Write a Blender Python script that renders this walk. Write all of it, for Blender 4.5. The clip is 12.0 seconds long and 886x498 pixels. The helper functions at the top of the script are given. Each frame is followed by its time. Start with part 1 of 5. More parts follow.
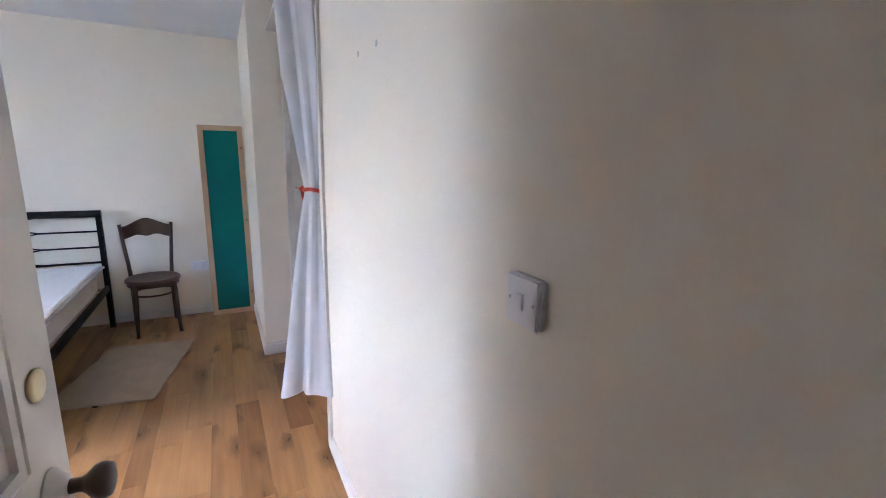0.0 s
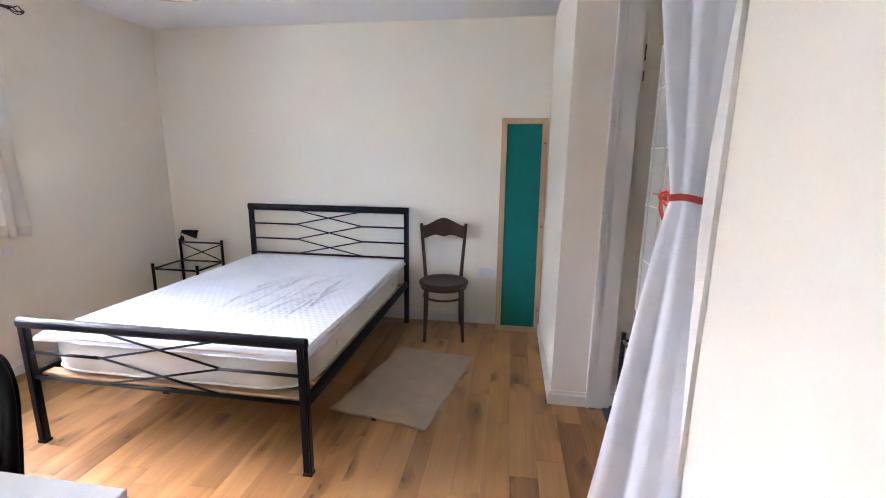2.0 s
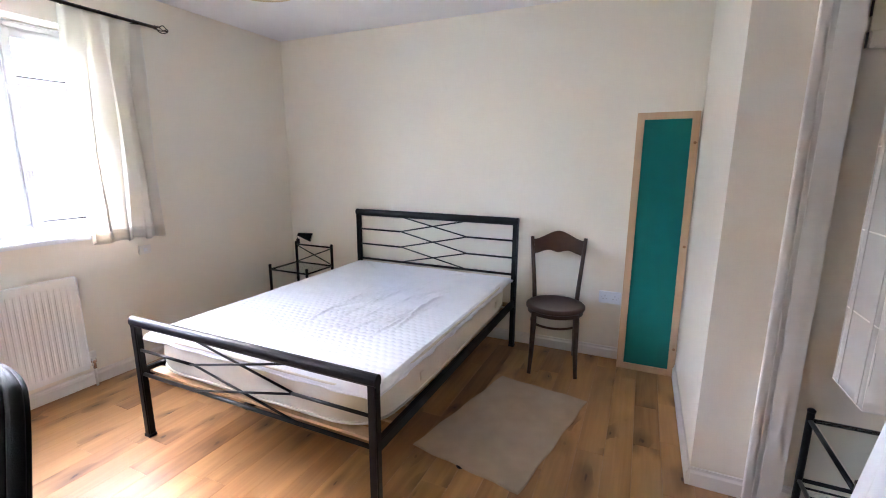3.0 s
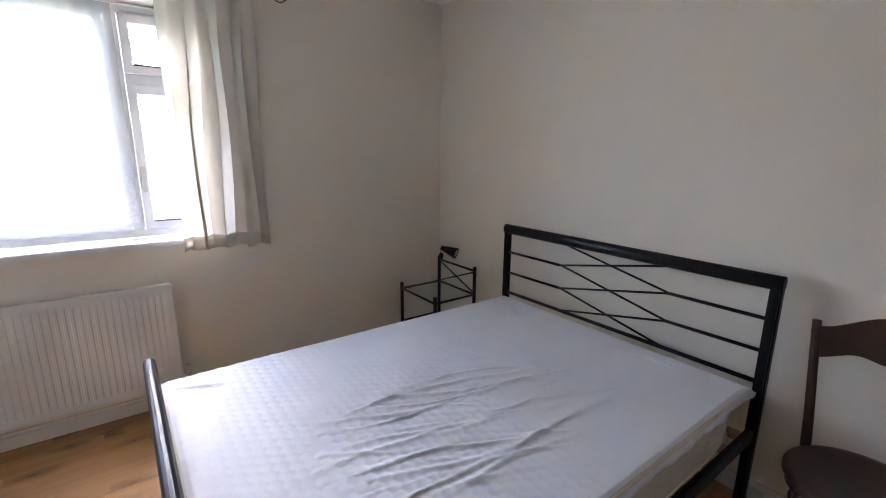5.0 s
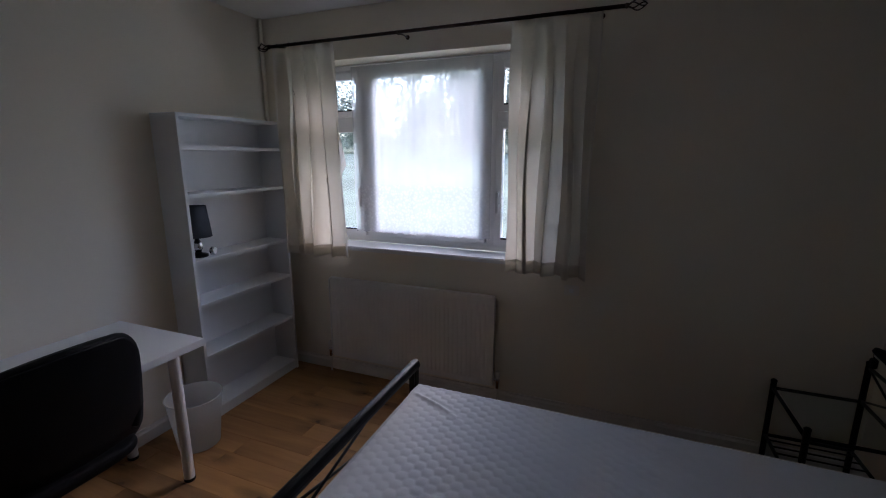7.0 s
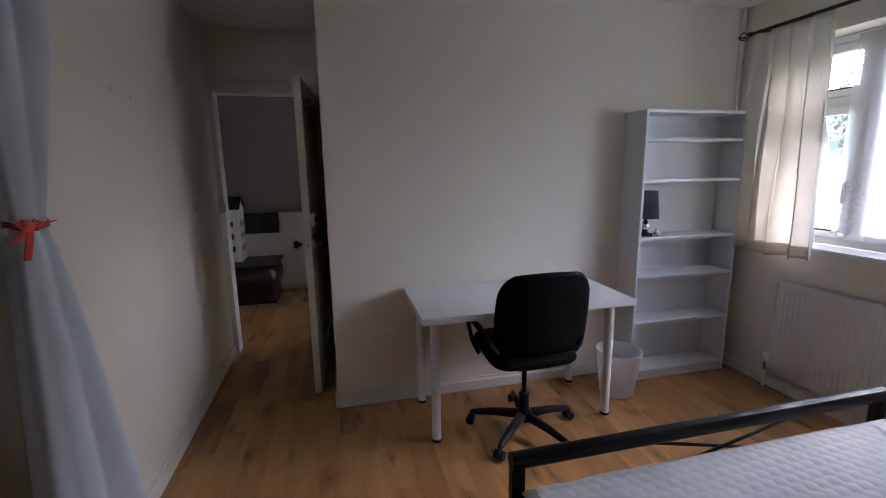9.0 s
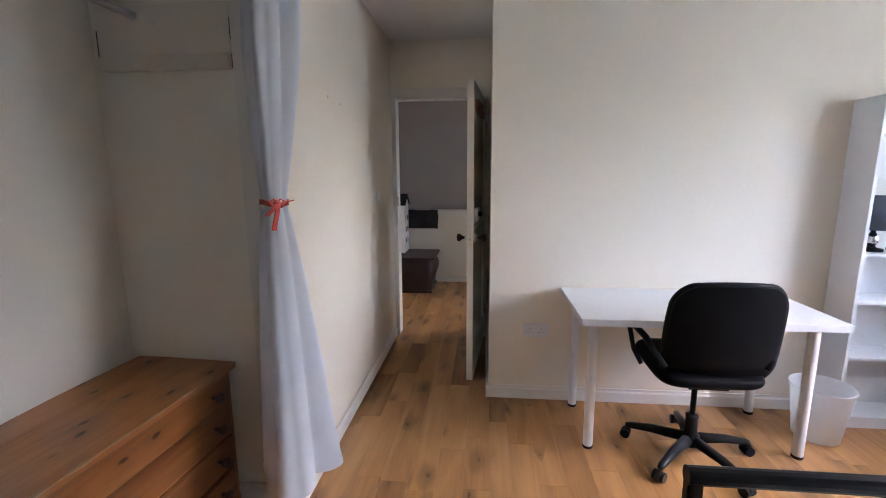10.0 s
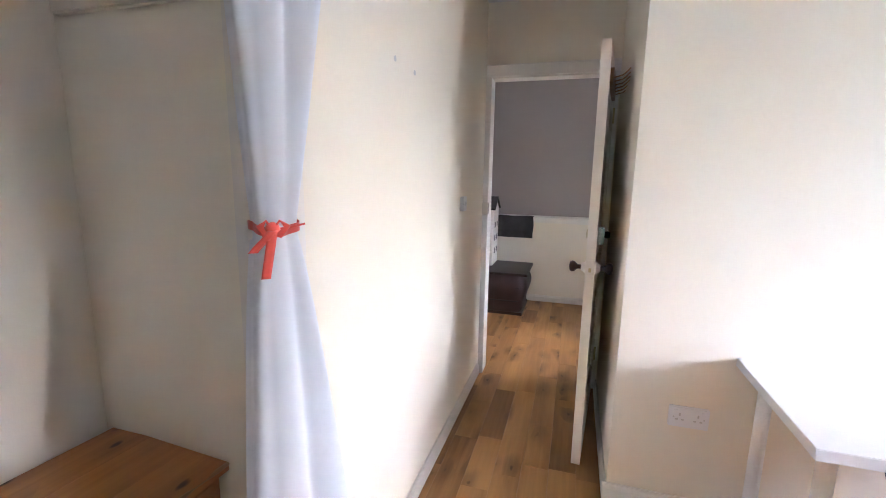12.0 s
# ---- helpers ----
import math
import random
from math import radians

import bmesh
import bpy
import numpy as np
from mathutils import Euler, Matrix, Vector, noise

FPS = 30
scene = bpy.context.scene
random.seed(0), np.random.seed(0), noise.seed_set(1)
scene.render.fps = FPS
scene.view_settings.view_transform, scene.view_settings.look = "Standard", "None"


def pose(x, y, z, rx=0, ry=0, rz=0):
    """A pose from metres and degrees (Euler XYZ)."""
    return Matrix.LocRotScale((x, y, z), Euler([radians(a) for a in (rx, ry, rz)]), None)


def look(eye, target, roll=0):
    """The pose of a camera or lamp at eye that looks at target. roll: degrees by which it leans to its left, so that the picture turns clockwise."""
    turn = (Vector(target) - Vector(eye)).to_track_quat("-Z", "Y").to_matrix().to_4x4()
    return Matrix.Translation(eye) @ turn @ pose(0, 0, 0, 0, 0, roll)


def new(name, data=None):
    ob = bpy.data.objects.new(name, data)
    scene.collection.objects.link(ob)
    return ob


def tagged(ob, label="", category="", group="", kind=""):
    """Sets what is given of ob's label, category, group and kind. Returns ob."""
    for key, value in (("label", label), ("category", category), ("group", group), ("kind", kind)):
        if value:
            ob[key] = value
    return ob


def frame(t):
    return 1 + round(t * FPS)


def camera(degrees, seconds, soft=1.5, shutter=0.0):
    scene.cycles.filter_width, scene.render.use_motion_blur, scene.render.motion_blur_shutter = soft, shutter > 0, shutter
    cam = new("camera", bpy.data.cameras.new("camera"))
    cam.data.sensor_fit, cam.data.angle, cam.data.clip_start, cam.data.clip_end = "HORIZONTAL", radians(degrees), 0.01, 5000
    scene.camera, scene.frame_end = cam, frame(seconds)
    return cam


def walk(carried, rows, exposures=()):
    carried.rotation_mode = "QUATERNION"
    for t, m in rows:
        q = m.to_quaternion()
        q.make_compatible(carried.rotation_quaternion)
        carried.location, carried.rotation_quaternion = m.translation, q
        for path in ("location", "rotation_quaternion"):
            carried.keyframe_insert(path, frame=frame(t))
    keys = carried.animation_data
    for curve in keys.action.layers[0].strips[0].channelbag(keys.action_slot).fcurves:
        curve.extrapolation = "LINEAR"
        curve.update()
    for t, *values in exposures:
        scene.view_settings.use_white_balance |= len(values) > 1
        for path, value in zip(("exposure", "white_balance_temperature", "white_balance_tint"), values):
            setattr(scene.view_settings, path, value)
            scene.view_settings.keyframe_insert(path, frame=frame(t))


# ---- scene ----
cam = camera(91.0, 12.0, soft=1.0)
PATH = [
    (0, (-0.13, 0.233, 1.464), (0.762, 1.978, 1.065), 1.2),
    (0.5, (-0.074, 0.544, 1.486), (0.588, 2.385, 1.07), 0.7),
    (1, (-0.082, 0.805, 1.446), (0.286, 2.727, 1.032), 0.4),
    (1.5, (-0.14, 1.006, 1.433), (-0.093, 2.962, 1.02), 0.5),
    (2, (-0.191, 1.143, 1.407), (-0.485, 3.079, 1.002), 0.7),
    (2.5, (-0.202, 1.315, 1.411), (-0.805, 3.179, 1.007), 0.6),
    (2.7, (-0.191, 1.399, 1.412), (-0.9, 3.226, 1.013), 0.4),
    (4.3, (-0.346, 2.265, 1.437), (-1.488, 3.851, 1.019), 0.8),
    (4.5, (-0.365, 2.401, 1.442), (-1.628, 3.894, 1.021), 0.7),
    (5, (-0.542, 2.744, 1.443), (-2.106, 3.911, 1.007), 0.5),
    (5.5, (-0.744, 3.026, 1.487), (-2.504, 3.868, 1.048), 0.4),
    (6, (-0.927, 3.276, 1.475), (-2.86, 3.561, 1.046), 0.4),
    (6.5, (-0.905, 3.465, 1.535), (-2.841, 3.197, 1.108), 0.1),
    (7, (-0.784, 3.563, 1.566), (-2.6, 2.839, 1.149), -0.0),
    (7.5, (-0.718, 3.629, 1.559), (-2.264, 2.431, 1.141), -0.1),
    (7.7, (-0.721, 3.667, 1.552), (-2.118, 2.298, 1.133), -0.3),
    (9.3, (-0.547, 3.809, 1.428), (-0.843, 1.862, 1.081), -0.6),
    (9.5, (-0.532, 3.82, 1.417), (-0.722, 1.859, 1.077), -0.4),
    (10, (-0.482, 3.843, 1.411), (-0.295, 1.881, 1.073), -0.3),
    (10.5, (-0.452, 3.844, 1.396), (0.018, 1.929, 1.059), -0.2),
    (11, (-0.444, 3.742, 1.355), (0.144, 1.86, 1.018), -0.2),
    (11.5, (-0.38, 3.436, 1.364), (0.187, 1.548, 1.028), 0.7),
    (12, (-0.305, 3.078, 1.426), (0.26, 1.192, 1.076), 0.9),
]

# exposure of the clip's camera on the way
EXPO = [(0.0, 5.33, 5200), (0.5, 4.5, 5250), (1.0, 4.35, 5450), (1.5, 4.95, 5550), (2.0, 5.58, 5570), (2.7, 5.57, 5620), (4.3, 5.1, 5550),
        (5.0, 4.48, 5700), (5.5, 4.65, 6050), (6.2, 4.45, 6000), (6.5, 3.95, 5850), (6.8, 3.0, 5650), (7.0, 1.9, 5550), (7.5, 1.42, 5850), (7.7, 1.52, 5850),
        (9.3, 3.48, 5550), (9.6, 3.78, 5550), (10.0, 4.7, 5600), (10.5, 5.75, 5600), (11.0, 5.8, 5620), (12.0, 5.7, 5580)]
TINT = 22.0
walk(cam, [(t, look(eye, target, roll)) for t, eye, target, roll in PATH],
     [(t, e, k, TINT) for t, e, k in EXPO])

# ---------------------------------------------------------------- light
world = bpy.data.worlds.new("overcast_sky")
scene.world = world
world.use_nodes = True
_w = world.node_tree
_sky = _w.nodes.new("ShaderNodeTexSky")
_sky.sky_type = "NISHITA"
_sky.sun_disc = False
_sky.sun_elevation = radians(42)
_sky.sun_rotation = radians(-83)
_sky.air_density, _sky.dust_density, _sky.ozone_density = 1.0, 2.5, 1.5
_w.links.new(_sky.outputs[0], _w.nodes["Background"].inputs[0])
_w.nodes["Background"].inputs[1].default_value = 0.15

_sun = bpy.data.lights.new("sun", "SUN")
_sun.energy, _sun.angle, _sun.color = 0.6, radians(80), (1.0, 0.98, 0.96)
_sun_ob = new("sun", _sun)
_sun_ob.matrix_world = look((-20, 2.5, 18), (0, 0, 0))

# ---------------------------------------------------------------- the plan, in metres
XW, YH, YD, XL, XR = -3.31, 4.775, 1.215, -0.52, 0.29
YDOOR, YEND, XSTUB, YSTUB, CE = 0.17, 2.275, 0.095, 3.56, 2.47
XALC, YALC0, YALC1 = 1.0, 2.22, 3.59
WY0, WY1, WZ0, WZ1 = 1.50, 3.22, 0.93, 2.17      # the window's opening
YHALL = -1.80


# ---------------------------------------------------------------- materials
def mat(name, base, rough=0.6, metal=0.0, noise_scale=6.0, vary=0.06, bump=0.0, bump_scale=120.0, coat=0.0, sheen=0.0, trans=0.0, ior=1.45):
    """A surface with two scales of variation: soft blotches and fine grain, with relief of its own."""
    m = bpy.data.materials.new(name)
    m.use_nodes = True
    n, l = m.node_tree.nodes, m.node_tree.links
    p = n["Principled BSDF"]
    p.inputs["Roughness"].default_value = rough
    p.inputs["Metallic"].default_value = metal
    p.inputs["Coat Weight"].default_value = coat
    p.inputs["Sheen Weight"].default_value = sheen
    p.inputs["Transmission Weight"].default_value = trans
    p.inputs["IOR"].default_value = ior
    co = n.new("ShaderNodeTexCoord")
    a, b = n.new("ShaderNodeTexNoise"), n.new("ShaderNodeTexNoise")
    a.inputs["Scale"].default_value, a.inputs["Detail"].default_value = noise_scale, 4
    b.inputs["Scale"].default_value, b.inputs["Detail"].default_value = bump_scale, 3
    l.new(co.outputs["Object"], a.inputs["Vector"])
    l.new(co.outputs["Object"], b.inputs["Vector"])
    add = n.new("ShaderNodeMath")
    add.operation = "MULTIPLY_ADD"
    add.inputs[1].default_value = 0.35
    l.new(b.outputs["Fac"], add.inputs[0])
    l.new(a.outputs["Fac"], add.inputs[2])
    ramp = n.new("ShaderNodeMix")
    ramp.data_type = "RGBA"
    ramp.inputs["A"].default_value = (*[c * (1 - vary) for c in base], 1)
    ramp.inputs["B"].default_value = (*[min(1, c * (1 + vary)) for c in base], 1)
    sub = n.new("ShaderNodeMapRange")
    sub.inputs["From Min"].default_value, sub.inputs["From Max"].default_value = 0.4, 0.95
    l.new(add.outputs[0], sub.inputs["Value"])
    l.new(sub.outputs[0], ramp.inputs["Factor"])
    l.new(ramp.outputs["Result"], p.inputs["Base Color"])
    if bump:
        bp = n.new("ShaderNodeBump")
        bp.inputs["Strength"].default_value, bp.inputs["Distance"].default_value = bump, 0.004
        l.new(b.outputs["Fac"], bp.inputs["Height"])
        l.new(bp.outputs[0], p.inputs["Normal"])
    return m


PAINT = mat("wall_emulsion", (0.84, 0.780, 0.660), 0.75, noise_scale=1.6, vary=0.025, bump=0.10, bump_scale=160)
# wall emulsion again, lightened to stand in for light missing in the alcove
ALCOVE_LIT = mat("wall_emulsion_lightened", (0.88, 0.83, 0.715), 0.75, noise_scale=1.6, vary=0.025, bump=0.10, bump_scale=160)
GREY_PAINT = mat("grey_emulsion", (0.37, 0.335, 0.315), 0.75, noise_scale=1.5, vary=0.04, bump=0.1)
CEIL = mat("ceiling_emulsion", (0.84, 0.83, 0.81), 0.85, noise_scale=2.0, vary=0.02, bump=0.12, bump_scale=90)
GLOSS = mat("white_gloss_paint", (0.80, 0.768, 0.71), 0.42, noise_scale=5, vary=0.03, bump=0.04)
DOORW = mat("old_door_paint", (0.82, 0.775, 0.70), 0.62, noise_scale=5, vary=0.03, bump=0.04)
DOORW.node_tree.nodes["Principled BSDF"].inputs["Specular IOR Level"].default_value = 0.2
WHITE = mat("white_melamine", (0.80, 0.81, 0.82), 0.38, noise_scale=3, vary=0.02, bump=0.03)
SILLW = mat("window_board_gloss", (0.85, 0.85, 0.84), 0.16, noise_scale=4, vary=0.02, coat=0.7)
RADW = mat("radiator_enamel", (0.85, 0.845, 0.82), 0.35, noise_scale=4, vary=0.03)
UPVC = mat("white_upvc", (0.80, 0.80, 0.80), 0.3, noise_scale=4, vary=0.02)
BLACK = mat("black_lacquered_steel", (0.010, 0.010, 0.011), 0.33, noise_scale=9, vary=0.25, coat=0.04)
PLASTIC = mat("black_plastic", (0.015, 0.016, 0.018), 0.42, noise_scale=20, vary=0.2, bump=0.05, bump_scale=400)
LEATHER = mat("black_leatherette", (0.006, 0.006, 0.007), 0.48, noise_scale=9, vary=0.25, bump=0.25, bump_scale=320)
LEATHER.node_tree.nodes["Principled BSDF"].inputs["Specular IOR Level"].default_value = 0.13
for _m, _k in ((BLACK, 0.20), (PLASTIC, 0.20)):
    _m.node_tree.nodes["Principled BSDF"].inputs["Specular IOR Level"].default_value = _k
CHROME = mat("chrome", (0.75, 0.75, 0.76), 0.12, metal=1.0, vary=0.03)
HANDLE = mat("satin_grey_metal", (0.55, 0.55, 0.55), 0.4, metal=0.3, vary=0.05)
BRASS = mat("worn_brass", (0.62, 0.53, 0.33), 0.35, metal=1.0, vary=0.15)
TICKING = mat("cream_ticking", (0.66, 0.61, 0.51), 0.85, noise_scale=7, vary=0.06, bump=0.35, bump_scale=60, sheen=0.2)
FELT = mat("teal_felt", (0.0, 0.155, 0.135), 0.95, noise_scale=10, vary=0.07, bump=0.2, bump_scale=300, sheen=0.3)
BENT = mat("dark_bentwood", (0.050, 0.021, 0.011), 0.40, noise_scale=14, vary=0.35, bump=0.06, coat=0.06)
KNOB = mat("brown_turned_wood", (0.11, 0.045, 0.022), 0.3, noise_scale=25, vary=0.3, coat=0.3)
RUGM = mat("beige_woven_rug", (0.47, 0.355, 0.25), 0.95, noise_scale=9, vary=0.10, bump=0.6, bump_scale=260)
RED = mat("red_satin_ribbon", (0.87, 0.12, 0.085), 0.45, noise_scale=20, vary=0.12, sheen=0.3)
SHADE = mat("dark_grey_lampshade", (0.085, 0.095, 0.118), 0.85, noise_scale=20, vary=0.1, bump=0.2, bump_scale=300)
CHEST = mat("dark_brown_lacquer", (0.026, 0.011, 0.009), 0.42, noise_scale=8, vary=0.3, coat=0.08)
TOWEL = mat("charcoal_towel", (0.045, 0.040, 0.041), 0.95, noise_scale=12, vary=0.25, bump=0.7, bump_scale=220)
CARPET = mat("grey_carpet", (0.085, 0.08, 0.08), 0.97, noise_scale=10, vary=0.2, bump=0.8, bump_scale=350)
RUBBER = mat("black_rubber", (0.012, 0.012, 0.012), 0.75, vary=0.2)
POLE = mat("bronze_pole", (0.045, 0.026, 0.018), 0.4, metal=0.5, noise_scale=12, vary=0.3)
SHADEW = mat("pearl_bulb_glass", (0.75, 0.70, 0.58), 0.4, noise_scale=10, vary=0.05)
MARK = mat("grey_print", (0.58, 0.57, 0.55), 0.6)
DARKMARK = mat("dark_print", (0.07, 0.07, 0.075), 0.6)


def woods(name, dark, light, scale=1.0, knots=0.5, rough=0.42, along=1, per_object=False, tone=0.0, coat=0.0, halo=0.5, gate=0.5, ragged=1.0, heart=0.24):
    """Timber: long grain along one axis, growth bands, dark knots; each piece takes its own cut of it."""
    m = bpy.data.materials.new(name)
    m.use_nodes = True
    n, l = m.node_tree.nodes, m.node_tree.links
    p = n["Principled BSDF"]
    p.inputs["Coat Weight"].default_value = coat
    co, mp = n.new("ShaderNodeTexCoord"), n.new("ShaderNodeVectorMath")
    mp.operation = "ADD"
    l.new(co.outputs["Object"], mp.inputs[0])
    info = n.new("ShaderNodeObjectInfo")
    if per_object:
        off = n.new("ShaderNodeVectorMath")
        off.operation = "SCALE"
        off.inputs[0].default_value = (37.0, 91.0, 53.0)
        l.new(info.outputs["Random"], off.inputs["Scale"])
        l.new(off.outputs[0], mp.inputs[1])

    def stretched(across, long):
        s = n.new("ShaderNodeVectorMath")
        s.operation = "MULTIPLY"
        v = [across * scale] * 3
        v[along] = long * scale
        s.inputs[1].default_value = v
        l.new(mp.outputs[0], s.inputs[0])
        return s.outputs[0]

    knot = n.new("ShaderNodeTexVoronoi")
    knot.voronoi_dimensions = "2D"
    knot.inputs["Scale"].default_value = 1.0
    knot.inputs["Randomness"].default_value = 1.0
    warp = n.new("ShaderNodeTexNoise")
    warp.inputs["Scale"].default_value, warp.inputs["Detail"].default_value = 3.0, 3
    l.new(stretched(4.0, 1.1), warp.inputs["Vector"])
    sep = n.new("ShaderNodeSeparateXYZ")
    l.new(mp.outputs[0], sep.inputs[0])
    cross = n.new("ShaderNodeMath")
    cross.operation = "ADD"
    a, b = [k for k in range(3) if k != along]
    l.new(sep.outputs[a], cross.inputs[0])
    l.new(sep.outputs[b], cross.inputs[1])
    flat = n.new("ShaderNodeCombineXYZ")
    l.new(cross.outputs[0], flat.inputs[0])
    l.new(sep.outputs[along], flat.inputs[1])
    kmul = n.new("ShaderNodeVectorMath")
    kmul.operation = "MULTIPLY"
    kmul.inputs[1].default_value = (9.0 * scale, 4.2 * scale, 0)
    l.new(flat.outputs[0], kmul.inputs[0])
    kadd = n.new("ShaderNodeVectorMath")
    kadd.operation = "MULTIPLY_ADD"
    l.new(warp.outputs["Color"], kadd.inputs[0])
    kadd.inputs[1].default_value = (0.30 * ragged, 0.45 * ragged, 0.0)
    l.new(kmul.outputs[0], kadd.inputs[2])
    l.new(kadd.outputs[0], knot.inputs["Vector"])

    def ring_of(near, far, most):
        r = n.new("ShaderNodeMapRange")
        r.interpolation_type = "SMOOTHSTEP"
        r.inputs["From Min"].default_value, r.inputs["From Max"].default_value = near, far
        r.inputs["To Min"].default_value, r.inputs["To Max"].default_value = most, 0.0
        l.new(knot.outputs["Distance"], r.inputs["Value"])
        return r.outputs[0]

    sepk = n.new("ShaderNodeSeparateColor")
    l.new(knot.outputs["Color"], sepk.inputs[0])
    kgate = n.new("ShaderNodeMapRange")
    kgate.inputs["From Min"].default_value, kgate.inputs["From Max"].default_value = gate, gate + 0.25
    l.new(sepk.outputs[0], kgate.inputs["Value"])
    kmax = n.new("ShaderNodeMath")
    kmax.operation = "MAXIMUM"
    l.new(ring_of(0.03, 0.15, knots), kmax.inputs[0])
    l.new(ring_of(0.06, 0.60, knots * halo), kmax.inputs[1])
    kk = n.new("ShaderNodeMath")
    kk.operation = "MULTIPLY"
    l.new(kmax.outputs[0], kk.inputs[0])
    l.new(kgate.outputs[0], kk.inputs[1])

    grain = n.new("ShaderNodeTexNoise")
    grain.inputs["Scale"].default_value, grain.inputs["Detail"].default_value = 1.0, 6
    grain.inputs["Distortion"].default_value = 0.4
    l.new(stretched(55.0, 2.2), grain.inputs["Vector"])
    band = n.new("ShaderNodeTexNoise")
    band.inputs["Scale"].default_value, band.inputs["Detail"].default_value = 1.0, 3
    band.inputs["Distortion"].default_value = 1.2
    l.new(stretched(4.5, 0.7), band.inputs["Vector"])
    mix = n.new("ShaderNodeMath")
    mix.operation = "MULTIPLY_ADD"
    mix.inputs[1].default_value = 0.26
    l.new(grain.outputs["Fac"], mix.inputs[0])
    half = n.new("ShaderNodeMath")
    half.operation = "MULTIPLY"
    half.inputs[1].default_value = 0.80
    l.new(band.outputs["Fac"], half.inputs[0])
    l.new(half.outputs[0], mix.inputs[2])
    if per_object:
        # most pieces lie close together in tone, a few are clearly darker
        few, t, src = (n.new("ShaderNodeMath") for _ in range(3))
        few.operation, few.inputs[1].default_value = "POWER", 3.5
        l.new(info.outputs["Random"], few.inputs[0])
        t.operation, t.inputs[1].default_value = "MULTIPLY_ADD", -tone
        l.new(few.outputs[0], t.inputs[0])
        l.new(mix.outputs[0], t.inputs[2])
        src.operation, src.inputs[1].default_value = "ADD", tone * 0.24
        l.new(t.outputs[0], src.inputs[0])
    else:
        src = mix
    mr = n.new("ShaderNodeMapRange")
    mr.inputs["From Min"].default_value, mr.inputs["From Max"].default_value = 0.10, 0.80
    l.new(src.outputs[0], mr.inputs["Value"])
    col = n.new("ShaderNodeMix")
    col.data_type = "RGBA"
    col.inputs["A"].default_value, col.inputs["B"].default_value = (*dark, 1), (*light, 1)
    l.new(mr.outputs[0], col.inputs["Factor"])
    kc = n.new("ShaderNodeMix")
    kc.data_type = "RGBA"
    kc.inputs["B"].default_value = (*[c * heart for c in dark], 1)
    l.new(kk.outputs[0], kc.inputs["Factor"])
    l.new(col.outputs["Result"], kc.inputs["A"])
    l.new(kc.outputs["Result"], p.inputs["Base Color"])
    rr = n.new("ShaderNodeMapRange")
    rr.inputs["To Min"].default_value, rr.inputs["To Max"].default_value = rough + 0.1, rough - 0.05
    l.new(grain.outputs["Fac"], rr.inputs["Value"])
    l.new(rr.outputs[0], p.inputs["Roughness"])
    bp = n.new("ShaderNodeBump")
    bp.inputs["Strength"].default_value, bp.inputs["Distance"].default_value = 0.15, 0.002
    l.new(grain.outputs["Fac"], bp.inputs["Height"])
    l.new(bp.outputs[0], p.inputs["Normal"])
    return m


OAK = woods("oiled_oak", (0.155, 0.060, 0.019), (0.56, 0.298, 0.112), knots=0.9, rough=0.36, per_object=True, tone=0.32, gate=0.60, ragged=2.2, heart=0.36, halo=0.6)
PINE = woods("antique_pine", (0.165, 0.045, 0.010), (0.60, 0.238, 0.066), halo=0.25, scale=1.15, knots=0.95, rough=0.34, coat=0.25, per_object=True, tone=0.22, gate=0.30)
PALE = woods("pale_pine", (0.50, 0.31, 0.17), (0.64, 0.43, 0.26), knots=0.5, rough=0.5, along=2)
WORN = woods("worn_pine_edge", (0.30, 0.13, 0.045), (0.55, 0.33, 0.16), knots=0.4, rough=0.5)
BOARD = woods("varnished_board", (0.24, 0.11, 0.04), (0.40, 0.21, 0.09), knots=0.3, rough=0.4, along=2)


